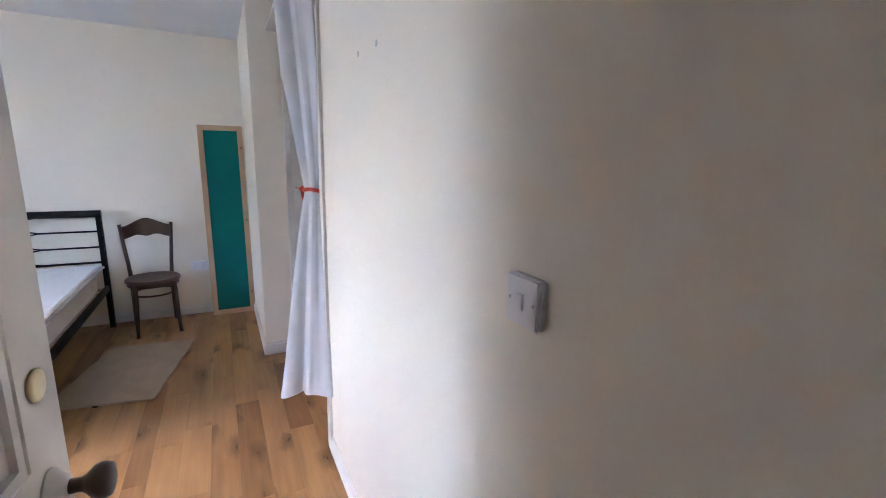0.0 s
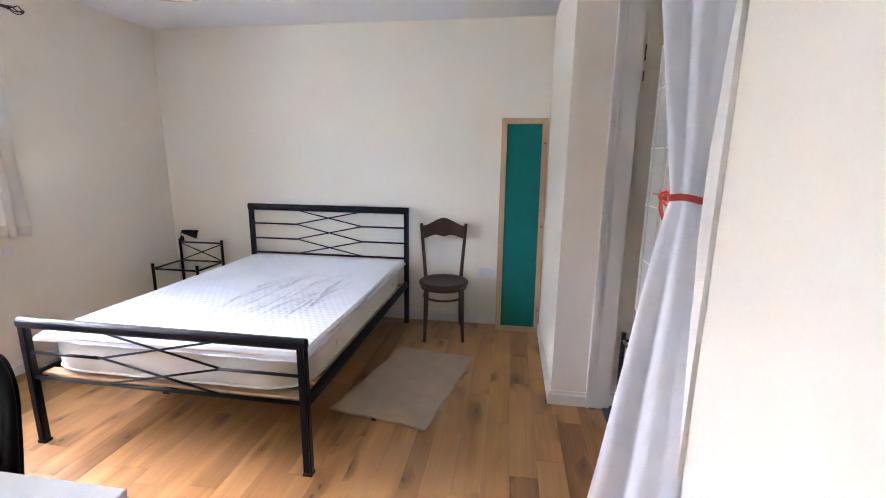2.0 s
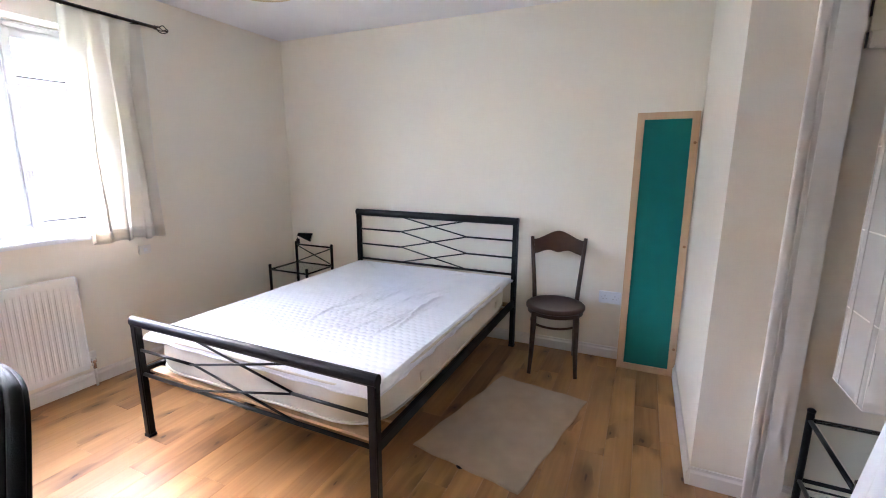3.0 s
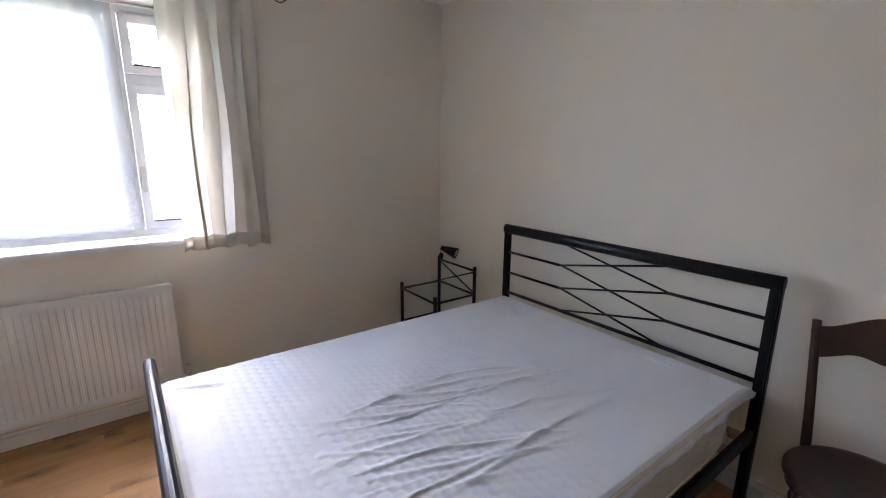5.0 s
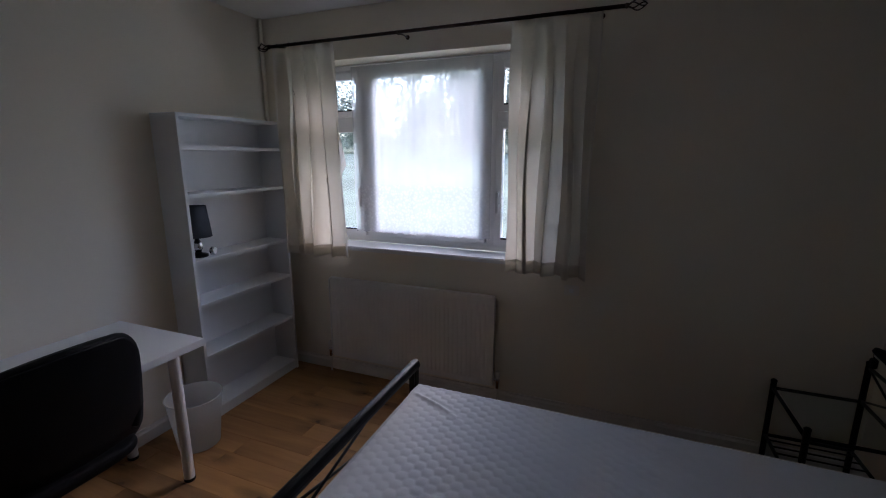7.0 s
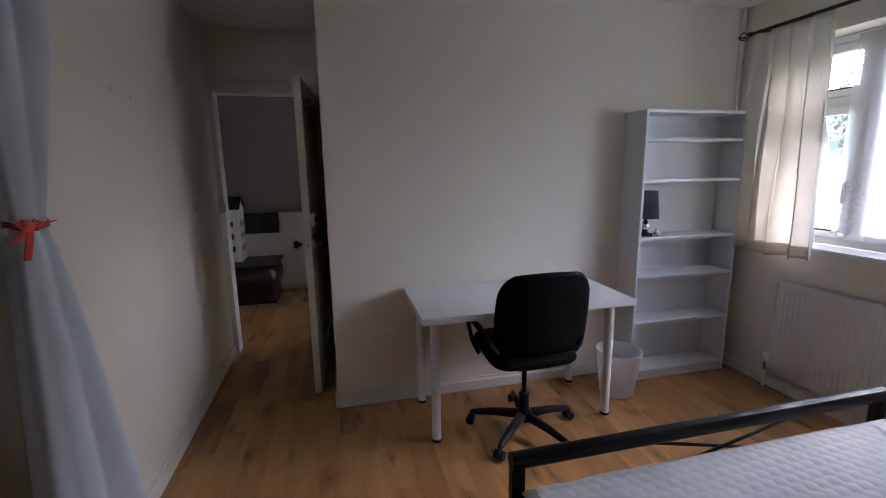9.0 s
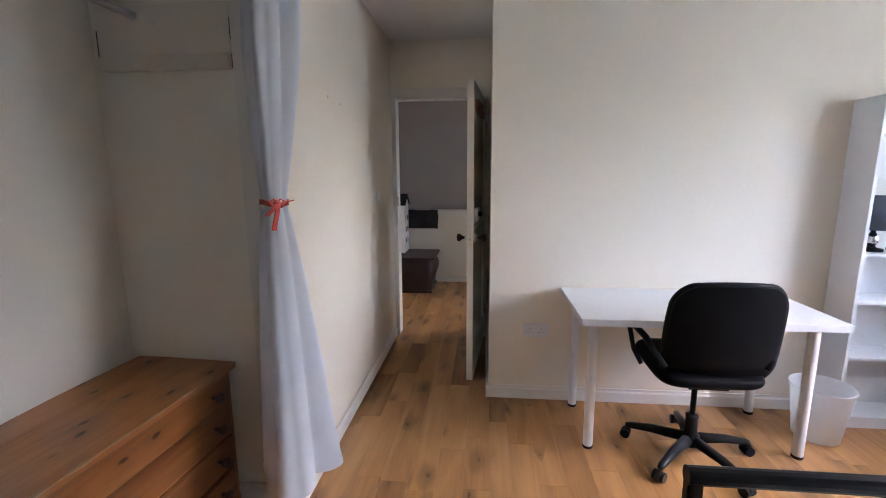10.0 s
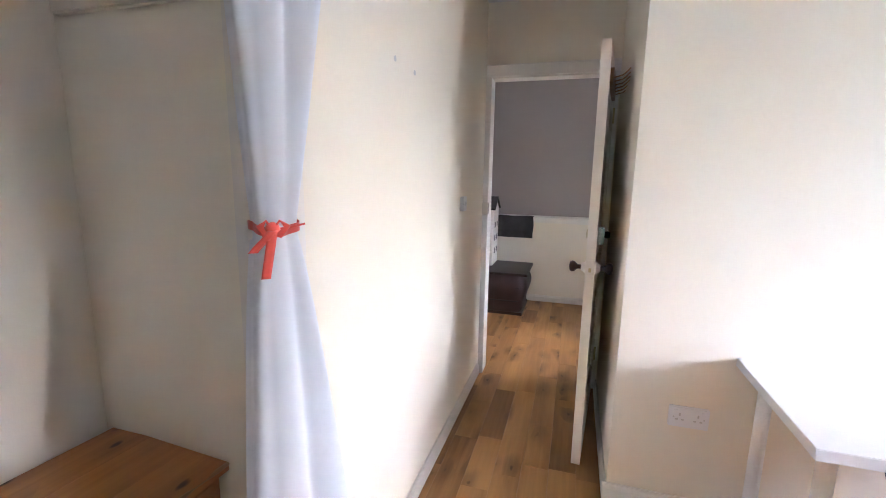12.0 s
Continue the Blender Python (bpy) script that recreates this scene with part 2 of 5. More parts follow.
def quilted():
    """White polycotton, stitched in small round puffs."""
    m = mat("white_quilted_cotton", (0.78, 0.79, 0.82), 0.9, noise_scale=5, vary=0.03, sheen=0.2)
    n, l = m.node_tree.nodes, m.node_tree.links
    co, v = n.new("ShaderNodeTexCoord"), n.new("ShaderNodeTexVoronoi")
    v.inputs["Scale"].default_value, v.inputs["Randomness"].default_value = 20.0, 0.45
    v.feature = "SMOOTH_F1"
    v.inputs["Smoothness"].default_value = 0.6
    l.new(co.outputs["Object"], v.inputs["Vector"])
    inv = n.new("ShaderNodeMapRange")
    inv.inputs["From Max"].default_value = 0.7
    inv.inputs["To Min"].default_value, inv.inputs["To Max"].default_value = 1, 0
    l.new(v.outputs["Distance"], inv.inputs["Value"])
    fine = n.new("ShaderNodeTexNoise")
    fine.inputs["Scale"].default_value = 14
    l.new(co.outputs["Object"], fine.inputs["Vector"])
    s = n.new("ShaderNodeMath")
    s.operation = "MULTIPLY_ADD"
    s.inputs[1].default_value = 0.5
    sep, fade, puff = n.new("ShaderNodeSeparateXYZ"), n.new("ShaderNodeMapRange"), n.new("ShaderNodeMath")
    l.new(co.outputs["Object"], sep.inputs[0])
    l.new(sep.outputs["Y"], fade.inputs["Value"])
    fade.inputs["From Min"].default_value, fade.inputs["From Max"].default_value = -0.45, 0.30
    fade.inputs["To Min"].default_value, fade.inputs["To Max"].default_value = 0.025, 0.015
    puff.operation = "MULTIPLY"
    l.new(inv.outputs[0], puff.inputs[0])
    l.new(fade.outputs[0], puff.inputs[1])
    l.new(fine.outputs["Fac"], s.inputs[0])
    l.new(puff.outputs[0], s.inputs[2])
    bp = n.new("ShaderNodeBump")
    bp.inputs["Strength"].default_value, bp.inputs["Distance"].default_value = 0.75, 0.010
    l.new(s.outputs[0], bp.inputs["Height"])
    l.new(bp.outputs[0], n["Principled BSDF"].inputs["Normal"])
    return m


def cloth(name, base, through_light, weave=500.0, holes=0.0):
    """Thin cloth: it scatters light back and lets some through; holes lets part of the view pass."""
    m = bpy.data.materials.new(name)
    m.use_nodes = True
    n, l = m.node_tree.nodes, m.node_tree.links
    n.remove(n["Principled BSDF"])
    out = n["Material Output"]
    co, nz = n.new("ShaderNodeTexCoord"), n.new("ShaderNodeTexNoise")
    nz.inputs["Scale"].default_value = 8
    l.new(co.outputs["Object"], nz.inputs["Vector"])
    c = n.new("ShaderNodeMix")
    c.data_type = "RGBA"
    c.inputs["A"].default_value = (*[x * 0.93 for x in base], 1)
    c.inputs["B"].default_value = (*[min(1, x * 1.05) for x in base], 1)
    l.new(nz.outputs["Fac"], c.inputs["Factor"])
    d, t = n.new("ShaderNodeBsdfDiffuse"), n.new("ShaderNodeBsdfTranslucent")
    l.new(c.outputs["Result"], d.inputs["Color"])
    l.new(c.outputs["Result"], t.inputs["Color"])
    w = n.new("ShaderNodeTexNoise")
    w.inputs["Scale"].default_value = weave
    l.new(co.outputs["Object"], w.inputs["Vector"])
    bp = n.new("ShaderNodeBump")
    bp.inputs["Strength"].default_value, bp.inputs["Distance"].default_value = 0.15, 0.001
    l.new(w.outputs["Fac"], bp.inputs["Height"])
    l.new(bp.outputs[0], d.inputs["Normal"])
    mx = n.new("ShaderNodeMixShader")
    mx.inputs[0].default_value = through_light
    l.new(d.outputs[0], mx.inputs[1])
    l.new(t.outputs[0], mx.inputs[2])
    last = mx
    if holes:
        tr = n.new("ShaderNodeBsdfTransparent")
        last = n.new("ShaderNodeMixShader")
        last.inputs[0].default_value = holes
        l.new(mx.outputs[0], last.inputs[1])
        l.new(tr.outputs[0], last.inputs[2])
    l.new(last.outputs[0], out.inputs["Surface"])
    return m, last


QUILT = quilted()
WCLOTH, _ = cloth("white_cotton_curtain", (0.78, 0.80, 0.84), 0.22)
CCLOTH, _ = cloth("cream_lined_curtain", (0.85, 0.815, 0.745), 0.62)
ORG, _ = cloth("white_nonwoven_fabric", (0.90, 0.88, 0.83), 0.5)
FILM, _ = cloth("sheer_white_fabric", (0.90, 0.88, 0.83), 0.45, holes=0.34)
LAMPSHADE, _ = cloth("cream_shade_fabric", (0.80, 0.74, 0.58), 0.5)
NET, _ = cloth("sheer_net", (0.86, 0.87, 0.865), 0.62, holes=0.50)
LACE, _lace = cloth("flowered_lace", (0.86, 0.87, 0.88), 0.5, holes=0.55)


def lace_holes():
    n, l = LACE.node_tree.nodes, LACE.node_tree.links
    co, v = n.new("ShaderNodeTexCoord"), n.new("ShaderNodeTexVoronoi")
    v.inputs["Scale"].default_value = 55
    l.new(co.outputs["Object"], v.inputs["Vector"])
    r = n.new("ShaderNodeMapRange")
    r.inputs["From Min"].default_value, r.inputs["From Max"].default_value = 0.2, 0.6
    r.inputs["To Min"].default_value, r.inputs["To Max"].default_value = 0.44, 0.52
    l.new(v.outputs["Distance"], r.inputs["Value"])
    l.new(r.outputs[0], _lace.inputs[0])


lace_holes()


def glass_mat(name, tint=(0.97, 0.99, 0.98)):
    m = bpy.data.materials.new(name)
    m.use_nodes = True
    n, l = m.node_tree.nodes, m.node_tree.links
    n.remove(n["Principled BSDF"])
    g, t, mx = (n.new(k) for k in ("ShaderNodeBsdfGlossy", "ShaderNodeBsdfTransparent", "ShaderNodeMixShader"))
    g.inputs["Roughness"].default_value = 0.02
    t.inputs["Color"].default_value = (*tint, 1)
    mx.inputs[0].default_value = 0.05
    l.new(t.outputs[0], mx.inputs[1])
    l.new(g.outputs[0], mx.inputs[2])
    l.new(mx.outputs[0], n["Material Output"].inputs["Surface"])
    return m


GLASS = glass_mat("clear_glass")
TOPGLASS = glass_mat("table_glass", (0.94, 0.97, 0.955))
BINP, _ = cloth("frosted_polypropylene", (0.86, 0.87, 0.87), 0.5, holes=0.38)


# ---------------------------------------------------------------- building helpers
def part(name, bm, material, parent=None, label="", smooth=False, bevel=0.0):
    """Links a bmesh as one mesh object under a thing or a part."""
    if bevel:
        bmesh.ops.bevel(bm, geom=[e for e in bm.edges if e.calc_face_angle(0) > 0.6], offset=bevel, segments=2, affect="EDGES", clamp_overlap=True)
    bmesh.ops.recalc_face_normals(bm, faces=bm.faces)
    me = bpy.data.meshes.new(name)
    bm.to_mesh(me)
    bm.free()
    me.materials.append(material)
    if smooth:
        for f in me.polygons:
            f.use_smooth = True
    ob = new(name, me)
    if parent:
        ob.parent = parent
    if label:
        ob["label"] = label
    return ob


def thing(name, label, category, at=(0, 0, 0), rz=0.0, group="", kind=""):
    ob = new(name)
    ob.matrix_basis = pose(*at, 0, 0, rz)
    return tagged(ob, label, category, group, kind)


def box(x0, x1, y0, y1, z0, z1, bm=None):
    bm = bm or bmesh.new()
    m = Matrix.LocRotScale(((x0 + x1) / 2, (y0 + y1) / 2, (z0 + z1) / 2), None, (abs(x1 - x0), abs(y1 - y0), abs(z1 - z0)))
    bmesh.ops.create_cube(bm, size=1.0, matrix=m)
    return bm


def tube(points, r, seg=10, bm=None, closed=False, flat=1.0):
    """A round bar swept along points; r may be one radius or one a point."""
    bm = bm or bmesh.new()
    pts = [Vector(p) for p in points]
    rs = r if hasattr(r, "__len__") else [r] * len(pts)
    rings, up = [], None
    for i, p in enumerate(pts):
        a = pts[(i - 1) % len(pts)] if closed or i else pts[i]
        b = pts[(i + 1) % len(pts)] if closed or i < len(pts) - 1 else pts[i]
        d = (b - a).normalized()
        if up is None:
            up = Vector((0, 0, 1)) if abs(d.z) < 0.9 else Vector((1, 0, 0))
        s = d.cross(up).normalized()
        up = s.cross(d).normalized()
        rings.append([bm.verts.new(p + s * (math.cos(2 * math.pi * k / seg) * rs[i]) + up * (math.sin(2 * math.pi * k / seg) * rs[i] * flat)) for k in range(seg)])
    pairs = list(zip(rings, rings[1:])) + ([(rings[-1], rings[0])] if closed else [])
    for a, b in pairs:
        for k in range(seg):
            bm.faces.new((a[k], a[(k + 1) % seg], b[(k + 1) % seg], b[k]))
    if not closed:
        bm.faces.new(rings[0][::-1])
        bm.faces.new(rings[-1])
    return bm


def lathe(profile, seg=28, at=(0, 0, 0), bm=None, axis="z", hollow=False):
    """A turned shape from (radius, height) pairs."""
    bm = bm or bmesh.new()
    rings = []
    for r, h in profile:
        ring = []
        for k in range(seg):
            a = 2 * math.pi * k / seg
            v = (r * math.cos(a), r * math.sin(a), h)
            if axis == "x":
                v = (v[2], v[0], v[1])
            elif axis == "y":
                v = (v[0], v[2], v[1])
            ring.append(bm.verts.new(Vector(v) + Vector(at)))
        rings.append(ring)
    for a, b in zip(rings, rings[1:] + (rings[:1] if hollow else [])):
        for k in range(seg):
            bm.faces.new((a[k], a[(k + 1) % seg], b[(k + 1) % seg], b[k]))
    if not hollow:
        bm.faces.new(rings[0][::-1])
        bm.faces.new(rings[-1])
    return bm


def sheet(fn, nu, nv, thick=0.0, bm=None, loop=False):
    """A surface fn(u, v), u and v from 0 to 1."""
    bm = bm or bmesh.new()
    cols = nu if loop else nu + 1
    g = [[bm.verts.new(fn(i / nu, j / nv)) for i in range(cols)] for j in range(nv + 1)]
    for j in range(nv):
        for i in range(nu):
            k = (i + 1) % cols if loop else i + 1
            bm.faces.new((g[j][i], g[j][k], g[j + 1][k], g[j + 1][i]))
    if thick:
        bmesh.ops.recalc_face_normals(bm, faces=bm.faces)
        bmesh.ops.solidify(bm, geom=bm.faces[:], thickness=thick)
    return bm


def structure(name, bm, material, label, category, bevel=0.0):
    return tagged(part(name, bm, material, bevel=bevel), label, category, kind="structure")


# ---------------------------------------------------------------- walls, ceiling
wb = box(XW - 0.28, XW, YD - 0.1, WY0, 0, CE)
box(XW - 0.28, XW, WY1, YH, 0, CE, wb)
box(XW - 0.28, XW, WY0, WY1, 0, WZ0, wb)
box(XW - 0.28, XW, WY0, WY1, WZ1, CE, wb)
structure("wall_west", wb, PAINT, "cream painted wall with a wide window opening", "wall")
structure("wall_north", box(XW - 0.28, 1.12, YH, YH + 0.12, 0, CE), PAINT, "plain cream painted wall behind the bed", "wall")
structure("wall_south", box(XW, XL, YD - 0.1, YD, 0, CE), PAINT, "cream painted wall behind the white desk", "wall")
structure("wall_passage_left", box(XL - 0.1, XL, YDOOR, YD - 0.1, 0, CE), PAINT, "cream wall beside the open door", "wall")
structure("wall_passage_right", box(XR, XR + 0.11, YDOOR, YEND, 0, CE), PAINT, "cream passage wall with a light switch", "wall")
structure("wall_stub", box(XSTUB, 0.42, YSTUB, YH, 0, CE), PAINT, "boxed-out cream wall beside the alcove", "wall")
wb = box(-1.7, XL + 0.005, YDOOR - 0.11, YDOOR, 0, CE)
box(0.283, 1.6, YDOOR - 0.11, YDOOR, 0, CE, wb)
box(XL + 0.005, 0.283, YDOOR - 0.11, YDOOR, 2.045, CE, wb)
structure("wall_door", wb, PAINT, "cream wall around the bedroom doorway", "wall")
structure("wall_alcove_south", box(XR + 0.11, XALC, YALC0 - 0.1, YALC0, 0, CE), ALCOVE_LIT, "cream side wall of the wardrobe alcove", "wall")
structure("wall_alcove_back", box(XALC, XALC + 0.1, YALC0 - 0.1, YALC1 + 0.1, 0, CE), ALCOVE_LIT, "back wall of the wardrobe alcove, its cream paint lightened", "wall")
structure("wall_alcove_north", box(0.42, XALC, YALC1, YALC1 + 0.1, 0, CE), ALCOVE_LIT, "far side wall of the wardrobe alcove, its cream paint lightened", "wall")
structure("wall_alcove_lintel", box(XR, XR + 0.11, YEND, YSTUB, 2.293, CE), PAINT, "cream lintel over the curtained alcove", "wall")
structure("ceiling", box(XW - 0.28, 1.6, -2.25, YH + 0.12, CE, CE + 0.1), CEIL, "plain white painted ceiling", "ceiling")

# landing beyond the door
wb = box(-1.7, 1.6, YHALL - 0.12, YHALL, 0, 0.89)
structure("wall_hall_low", wb, PAINT, "white lower landing wall under a ledge", "wall")
structure("wall_hall_high", box(-1.7, 1.6, YHALL - 0.34, YHALL - 0.24, 0, CE), GREY_PAINT, "grey painted upper landing wall", "wall")
structure("wall_hall_east", box(1.5, 1.6, YHALL - 0.34, YDOOR - 0.11, 0, CE), PAINT, "plain landing end wall", "wall")
# end wall out of view; its opening is added to brighten the landing
wb = box(-1.7, -1.6, YHALL - 0.34, YDOOR - 0.11, 0, 0.85)
box(-1.7, -1.6, YHALL - 0.34, YDOOR - 0.11, 2.05, CE, wb)
box(-1.7, -1.6, YHALL - 0.34, -0.40, 0.85, 2.05, wb)
box(-1.7, -1.6, -0.06, YDOOR - 0.11, 0.85, 2.05, wb)
structure("wall_hall_west", wb, PAINT, "unseen landing end wall with an opening added for daylight", "wall")
structure("ledge_trim", box(-1.6, 1.5, YHALL - 0.24, YHALL + 0.025, 0.89, 0.945), GLOSS, "white gloss painted ledge on the landing wall", "ledge", 0.006)


def skirting(name, runs, h=0.085, d=0.016):
    """White skirting: a board with a moulded top edge, along straight runs (x0, y0, x1, y1, nx, ny)."""
    bm = bmesh.new()
    for x0, y0, x1, y1, nx, ny in runs:
        a, b, nrm = Vector((x0, y0, 0)), Vector((x1, y1, 0)), Vector((nx, ny, 0))
        prof = ((0, 0), (d, 0), (d, h * 0.72), (d * 0.55, h * 0.84), (d * 0.5, h), (0, h))
        ra = [bm.verts.new(a + nrm * (o + 0.001) + Vector((0, 0, z))) for o, z in prof]
        rb = [bm.verts.new(b + nrm * (o + 0.001) + Vector((0, 0, z))) for o, z in prof]
        for i in range(len(prof)):
            k = (i + 1) % len(prof)
            bm.faces.new((ra[i], ra[k], rb[k], rb[i]))
        bm.faces.new(ra[::-1])
        bm.faces.new(rb)
    return structure(name, bm, GLOSS, "white gloss painted skirting board", "skirting board")


skirting("baseboard_north", [(XW + 0.017, YH, XSTUB - 0.017, YH, 0, -1)])
skirting("baseboard_west", [(XW, YD, XW, YH, 1, 0)])
skirting("baseboard_south", [(XW + 0.017, YD, XL + 0.017, YD, 0, 1)])
skirting("baseboard_passage_left", [(XL, YDOOR + 0.03, XL, YD, 1, 0)])
skirting("baseboard_passage_right", [(XR, YDOOR + 0.03, XR, YEND - 0.05, -1, 0)], d=0.014)
skirting("baseboard_stub", [(XSTUB, YSTUB - 0.016, XSTUB, YH, -1, 0), (XSTUB, YSTUB, 0.291, YSTUB, 0, -1)])
skirting("baseboard_alcove", [(0.42, YALC0, XALC, YALC0, 0, 1), (XALC, YALC0 + 0.017, XALC, YALC1, -1, 0), (0.43, YALC1, XALC - 0.017, YALC1, 0, -1)])
skirting("baseboard_hall", [(-1.6, YHALL, 1.5, YHALL, 0, 1)], h=0.07)

# frame of the alcove: lining with a stop bead, at both jambs
bm = box(0.293, 0.425, YSTUB - 0.016, YSTUB - 0.001, 0, 2.29)
box(0.293, 0.316, YSTUB - 0.026, YSTUB - 0.016, 0, 2.29, bm)
box(0.324, 0.335, YSTUB - 0.022, YSTUB - 0.016, 0, 2.29, bm)
box(0.343, 0.392, YSTUB - 0.021, YSTUB - 0.016, 0, 2.29, bm)
structure("trim_alcove_far", bm, GLOSS, "cream gloss moulded frame of the alcove opening", "door frame", 0.003)
bm = box(XR - 0.012, XR + 0.115, YEND + 0.001, YEND + 0.024, 0, 2.29)
box(XR - 0.014, XR - 0.001, YEND - 0.045, YEND + 0.001, 0, 2.29, bm)
box(XR + 0.04, XR + 0.065, YEND + 0.024, YEND + 0.038, 0, 2.29, bm)
structure("trim_alcove_near", bm, GLOSS, "cream gloss frame edge of the alcove opening", "door frame")

# bedroom door frame: casing, lining, stops
bm = box(0.252, 0.2885, YDOOR + 0.001, YDOOR + 0.018, 0, 2.026)
box(-0.515, 0.2885, YDOOR + 0.001, YDOOR + 0.018, 2.026, 2.098, bm)
box(-0.515, 0.2885, YDOOR + 0.018, YDOOR + 0.024, 2.086, 2.098, bm)
box(0.254, 0.282, YDOOR - 0.12, YDOOR + 0.001, 0, 2.03, bm)
box(XL + 0.006, XL + 0.03, YDOOR - 0.12, YDOOR + 0.001, 0, 2.03, bm)
box(XL + 0.03, 0.254, YDOOR - 0.12, YDOOR + 0.001, 2.018, 2.044, bm)
structure("door_frame", bm, GLOSS, "white gloss door frame with a plain casing", "door frame", 0.003)

# corner pipe boxing by the window
structure("trim_pipe", tube([(XW + 0.022, YD + 0.02, 0.09), (XW + 0.022, YD + 0.02, CE - 0.001)], 0.013), PAINT, "white painted heating pipe in the corner", "pipe")

# ---------------------------------------------------------------- window
def window():
    w = thing("window_1", "white plastic casement window, wide middle pane between narrow side lights", "window", kind="structure")
    xo, xi = XW - 0.235, XW - 0.165
    m0, m1 = 1.930, 2.818          # the mullions' middles
    bm = box(xo, xi, WY0, WY0 + 0.055, WZ0 + 0.03, WZ1)
    box(xo, xi, WY1 - 0.055, WY1, WZ0 + 0.03, WZ1, bm)
    box(xo, xi, WY0 + 0.055, WY1 - 0.055, WZ1 - 0.05, WZ1, bm)
    box(xo, xi, WY0 + 0.055, WY1 - 0.055, WZ0 + 0.03, WZ0 + 0.075, bm)
    for y in (m0, m1):
        box(xo, xi, y - 0.028, y + 0.028, WZ0 + 0.075, WZ1 - 0.05, bm)
    part("window_frame", bm, UPVC, w, bevel=0.004)

    def sash(y0, y1, z0, z1, handle=None):
        b, t = 0.042, 0.018
        bm = box(xi - 0.045, xi + t, y0, y0 + b, z0, z1)
        box(xi - 0.045, xi + t, y1 - b, y1, z0, z1, bm)
        box(xi - 0.045, xi + t, y0 + b, y1 - b, z0, z0 + b, bm)
        box(xi - 0.045, xi + t, y0 + b, y1 - b, z1 - b, z1, bm)
        s = part("sash", bm, UPVC, w, bevel=0.003)
        bm = box(xi - 0.006, xi + 0.004, y0 + b - 0.006, y0 + b, z0 + b, z1 - b)
        box(xi - 0.006, xi + 0.004, y1 - b, y1 - b + 0.006, z0 + b, z1 - b, bm)
        box(xi - 0.006, xi + 0.020, y0 + b, y1 - b, z0 + b - 0.004, z0 + b + 0.004, bm)
        part("gasket", bm, RUBBER, s, "thin black glazing gasket")
        g = part("pane", box(xi - 0.024, xi - 0.018, y0 + b - 0.01, y1 - b + 0.01, z0 + b - 0.01, z1 - b + 0.01), GLASS, s)
        g.visible_shadow = False
        if handle:
            bm = box(xi + t, xi + t + 0.012, handle - 0.013, handle + 0.013, 1.27, 1.35)
            box(xi + t + 0.012, xi + t + 0.03, handle - 0.008, handle + 0.008, 1.325, 1.345, bm)
            box(xi + t + 0.024, xi + t + 0.036, handle - 0.009, handle + 0.009, 1.215, 1.345, bm)
            part("handle", bm, HANDLE, s, "satin grey window handle", bevel=0.003)

    z0, z1, tr = WZ0 + 0.078, WZ1 - 0.053, 1.80
    sash(m0 + 0.030, m1 - 0.030, z0, z1, None)
    for a, b, h in ((WY0 + 0.057, m0 - 0.030, m0 - 0.052), (m1 + 0.030, WY1 - 0.057, m1 + 0.052)):
        part("transom", box(xo, xi, a, b, tr - 0.028, tr + 0.028), UPVC, w, bevel=0.003)
        sash(a, b, z0, tr - 0.030, h)
        sash(a, b, tr + 0.030, z1)
        part("trickle_vent", box(xi, xi + 0.014, a + 0.02, b - 0.02, WZ1 - 0.04, WZ1 - 0.018), UPVC, w, bevel=0.003)
    part("window_sill", box(XW - 0.165, XW + 0.03, WY0 - 0.03, WY1 + 0.03, WZ0 - 0.002, WZ0 + 0.028), SILLW, w, "white gloss window board", bevel=0.006)


window()


def net_curtain():
    n = thing("net_curtain", "sheer white net curtain with a flowered lace hem", "net curtain", (XW - 0.125, 2.35, 0))
    wire = lambda u: 0.0022 * math.sin(u * 43) + 0.0012 * math.sin(u * 97 + 1)
    y = lambda u: -0.51 + 0.985 * u
    part("net", sheet(lambda u, v: (wire(u), y(u), 1.375 + v * 0.775), 240, 3), NET, n, smooth=True)
    part("lace_hem", sheet(lambda u, v: (wire(u) * (1.2 - 0.2 * v), y(u), 1.035 + v * 0.34 + 0.012 * abs(math.sin(u * 40)) * (1 - v)), 240, 6), LACE, n, "flowered lace band along the hem", smooth=True)
    part("curtain_wire", tube([(0, -0.83, 2.152), (0, 0.89, 2.152)], 0.004, 6), UPVC, n)


net_curtain()


def curtain_pole():
    p = thing("curtain_pole", "dark bronze curtain pole with twisted cage finials", "curtain pole", (XW + 0.125, 0, 2.258))
    part("pole", tube([(0, 1.39, 0), (0, 3.535, 0)], 0.010, 12), POLE, p, smooth=True)
    for y0, d in ((1.39, -1), (3.535, 1)):
        bm = bmesh.new()
        for k in range(4):
            pts = []
            for i in range(11):
                s = i / 10
                a = k * math.pi / 2 + s * 2.2
                r = 0.024 * math.sin(math.pi * s) ** 0.8
                pts.append((r * math.cos(a), y0 + d * (0.005 + 0.085 * s), r * math.sin(a)))
            tube(pts, 0.0032, 6, bm)
        lathe([(0.012, 0), (0.013, 0.006), (0.011, 0.014)], 12, (0, y0 - 0.005, 0), bm, "y")
        part("finial", bm, POLE, p, "twisted wire cage finial", smooth=True)
    for y in (1.47, 2.33, 3.425):
        bm = tube([(-0.124, y, 0.0), (-0.06, y, 0.0), (-0.016, y, -0.006), (0, y, -0.013), (0.014, y, -0.004)], 0.0042, 8)
        lathe([(0.013, -0.1245), (0.013, -0.12), (0.008, -0.115)], 16, (0, y, 0), bm, "x")
        part("bracket", bm, POLE, p, smooth=True)


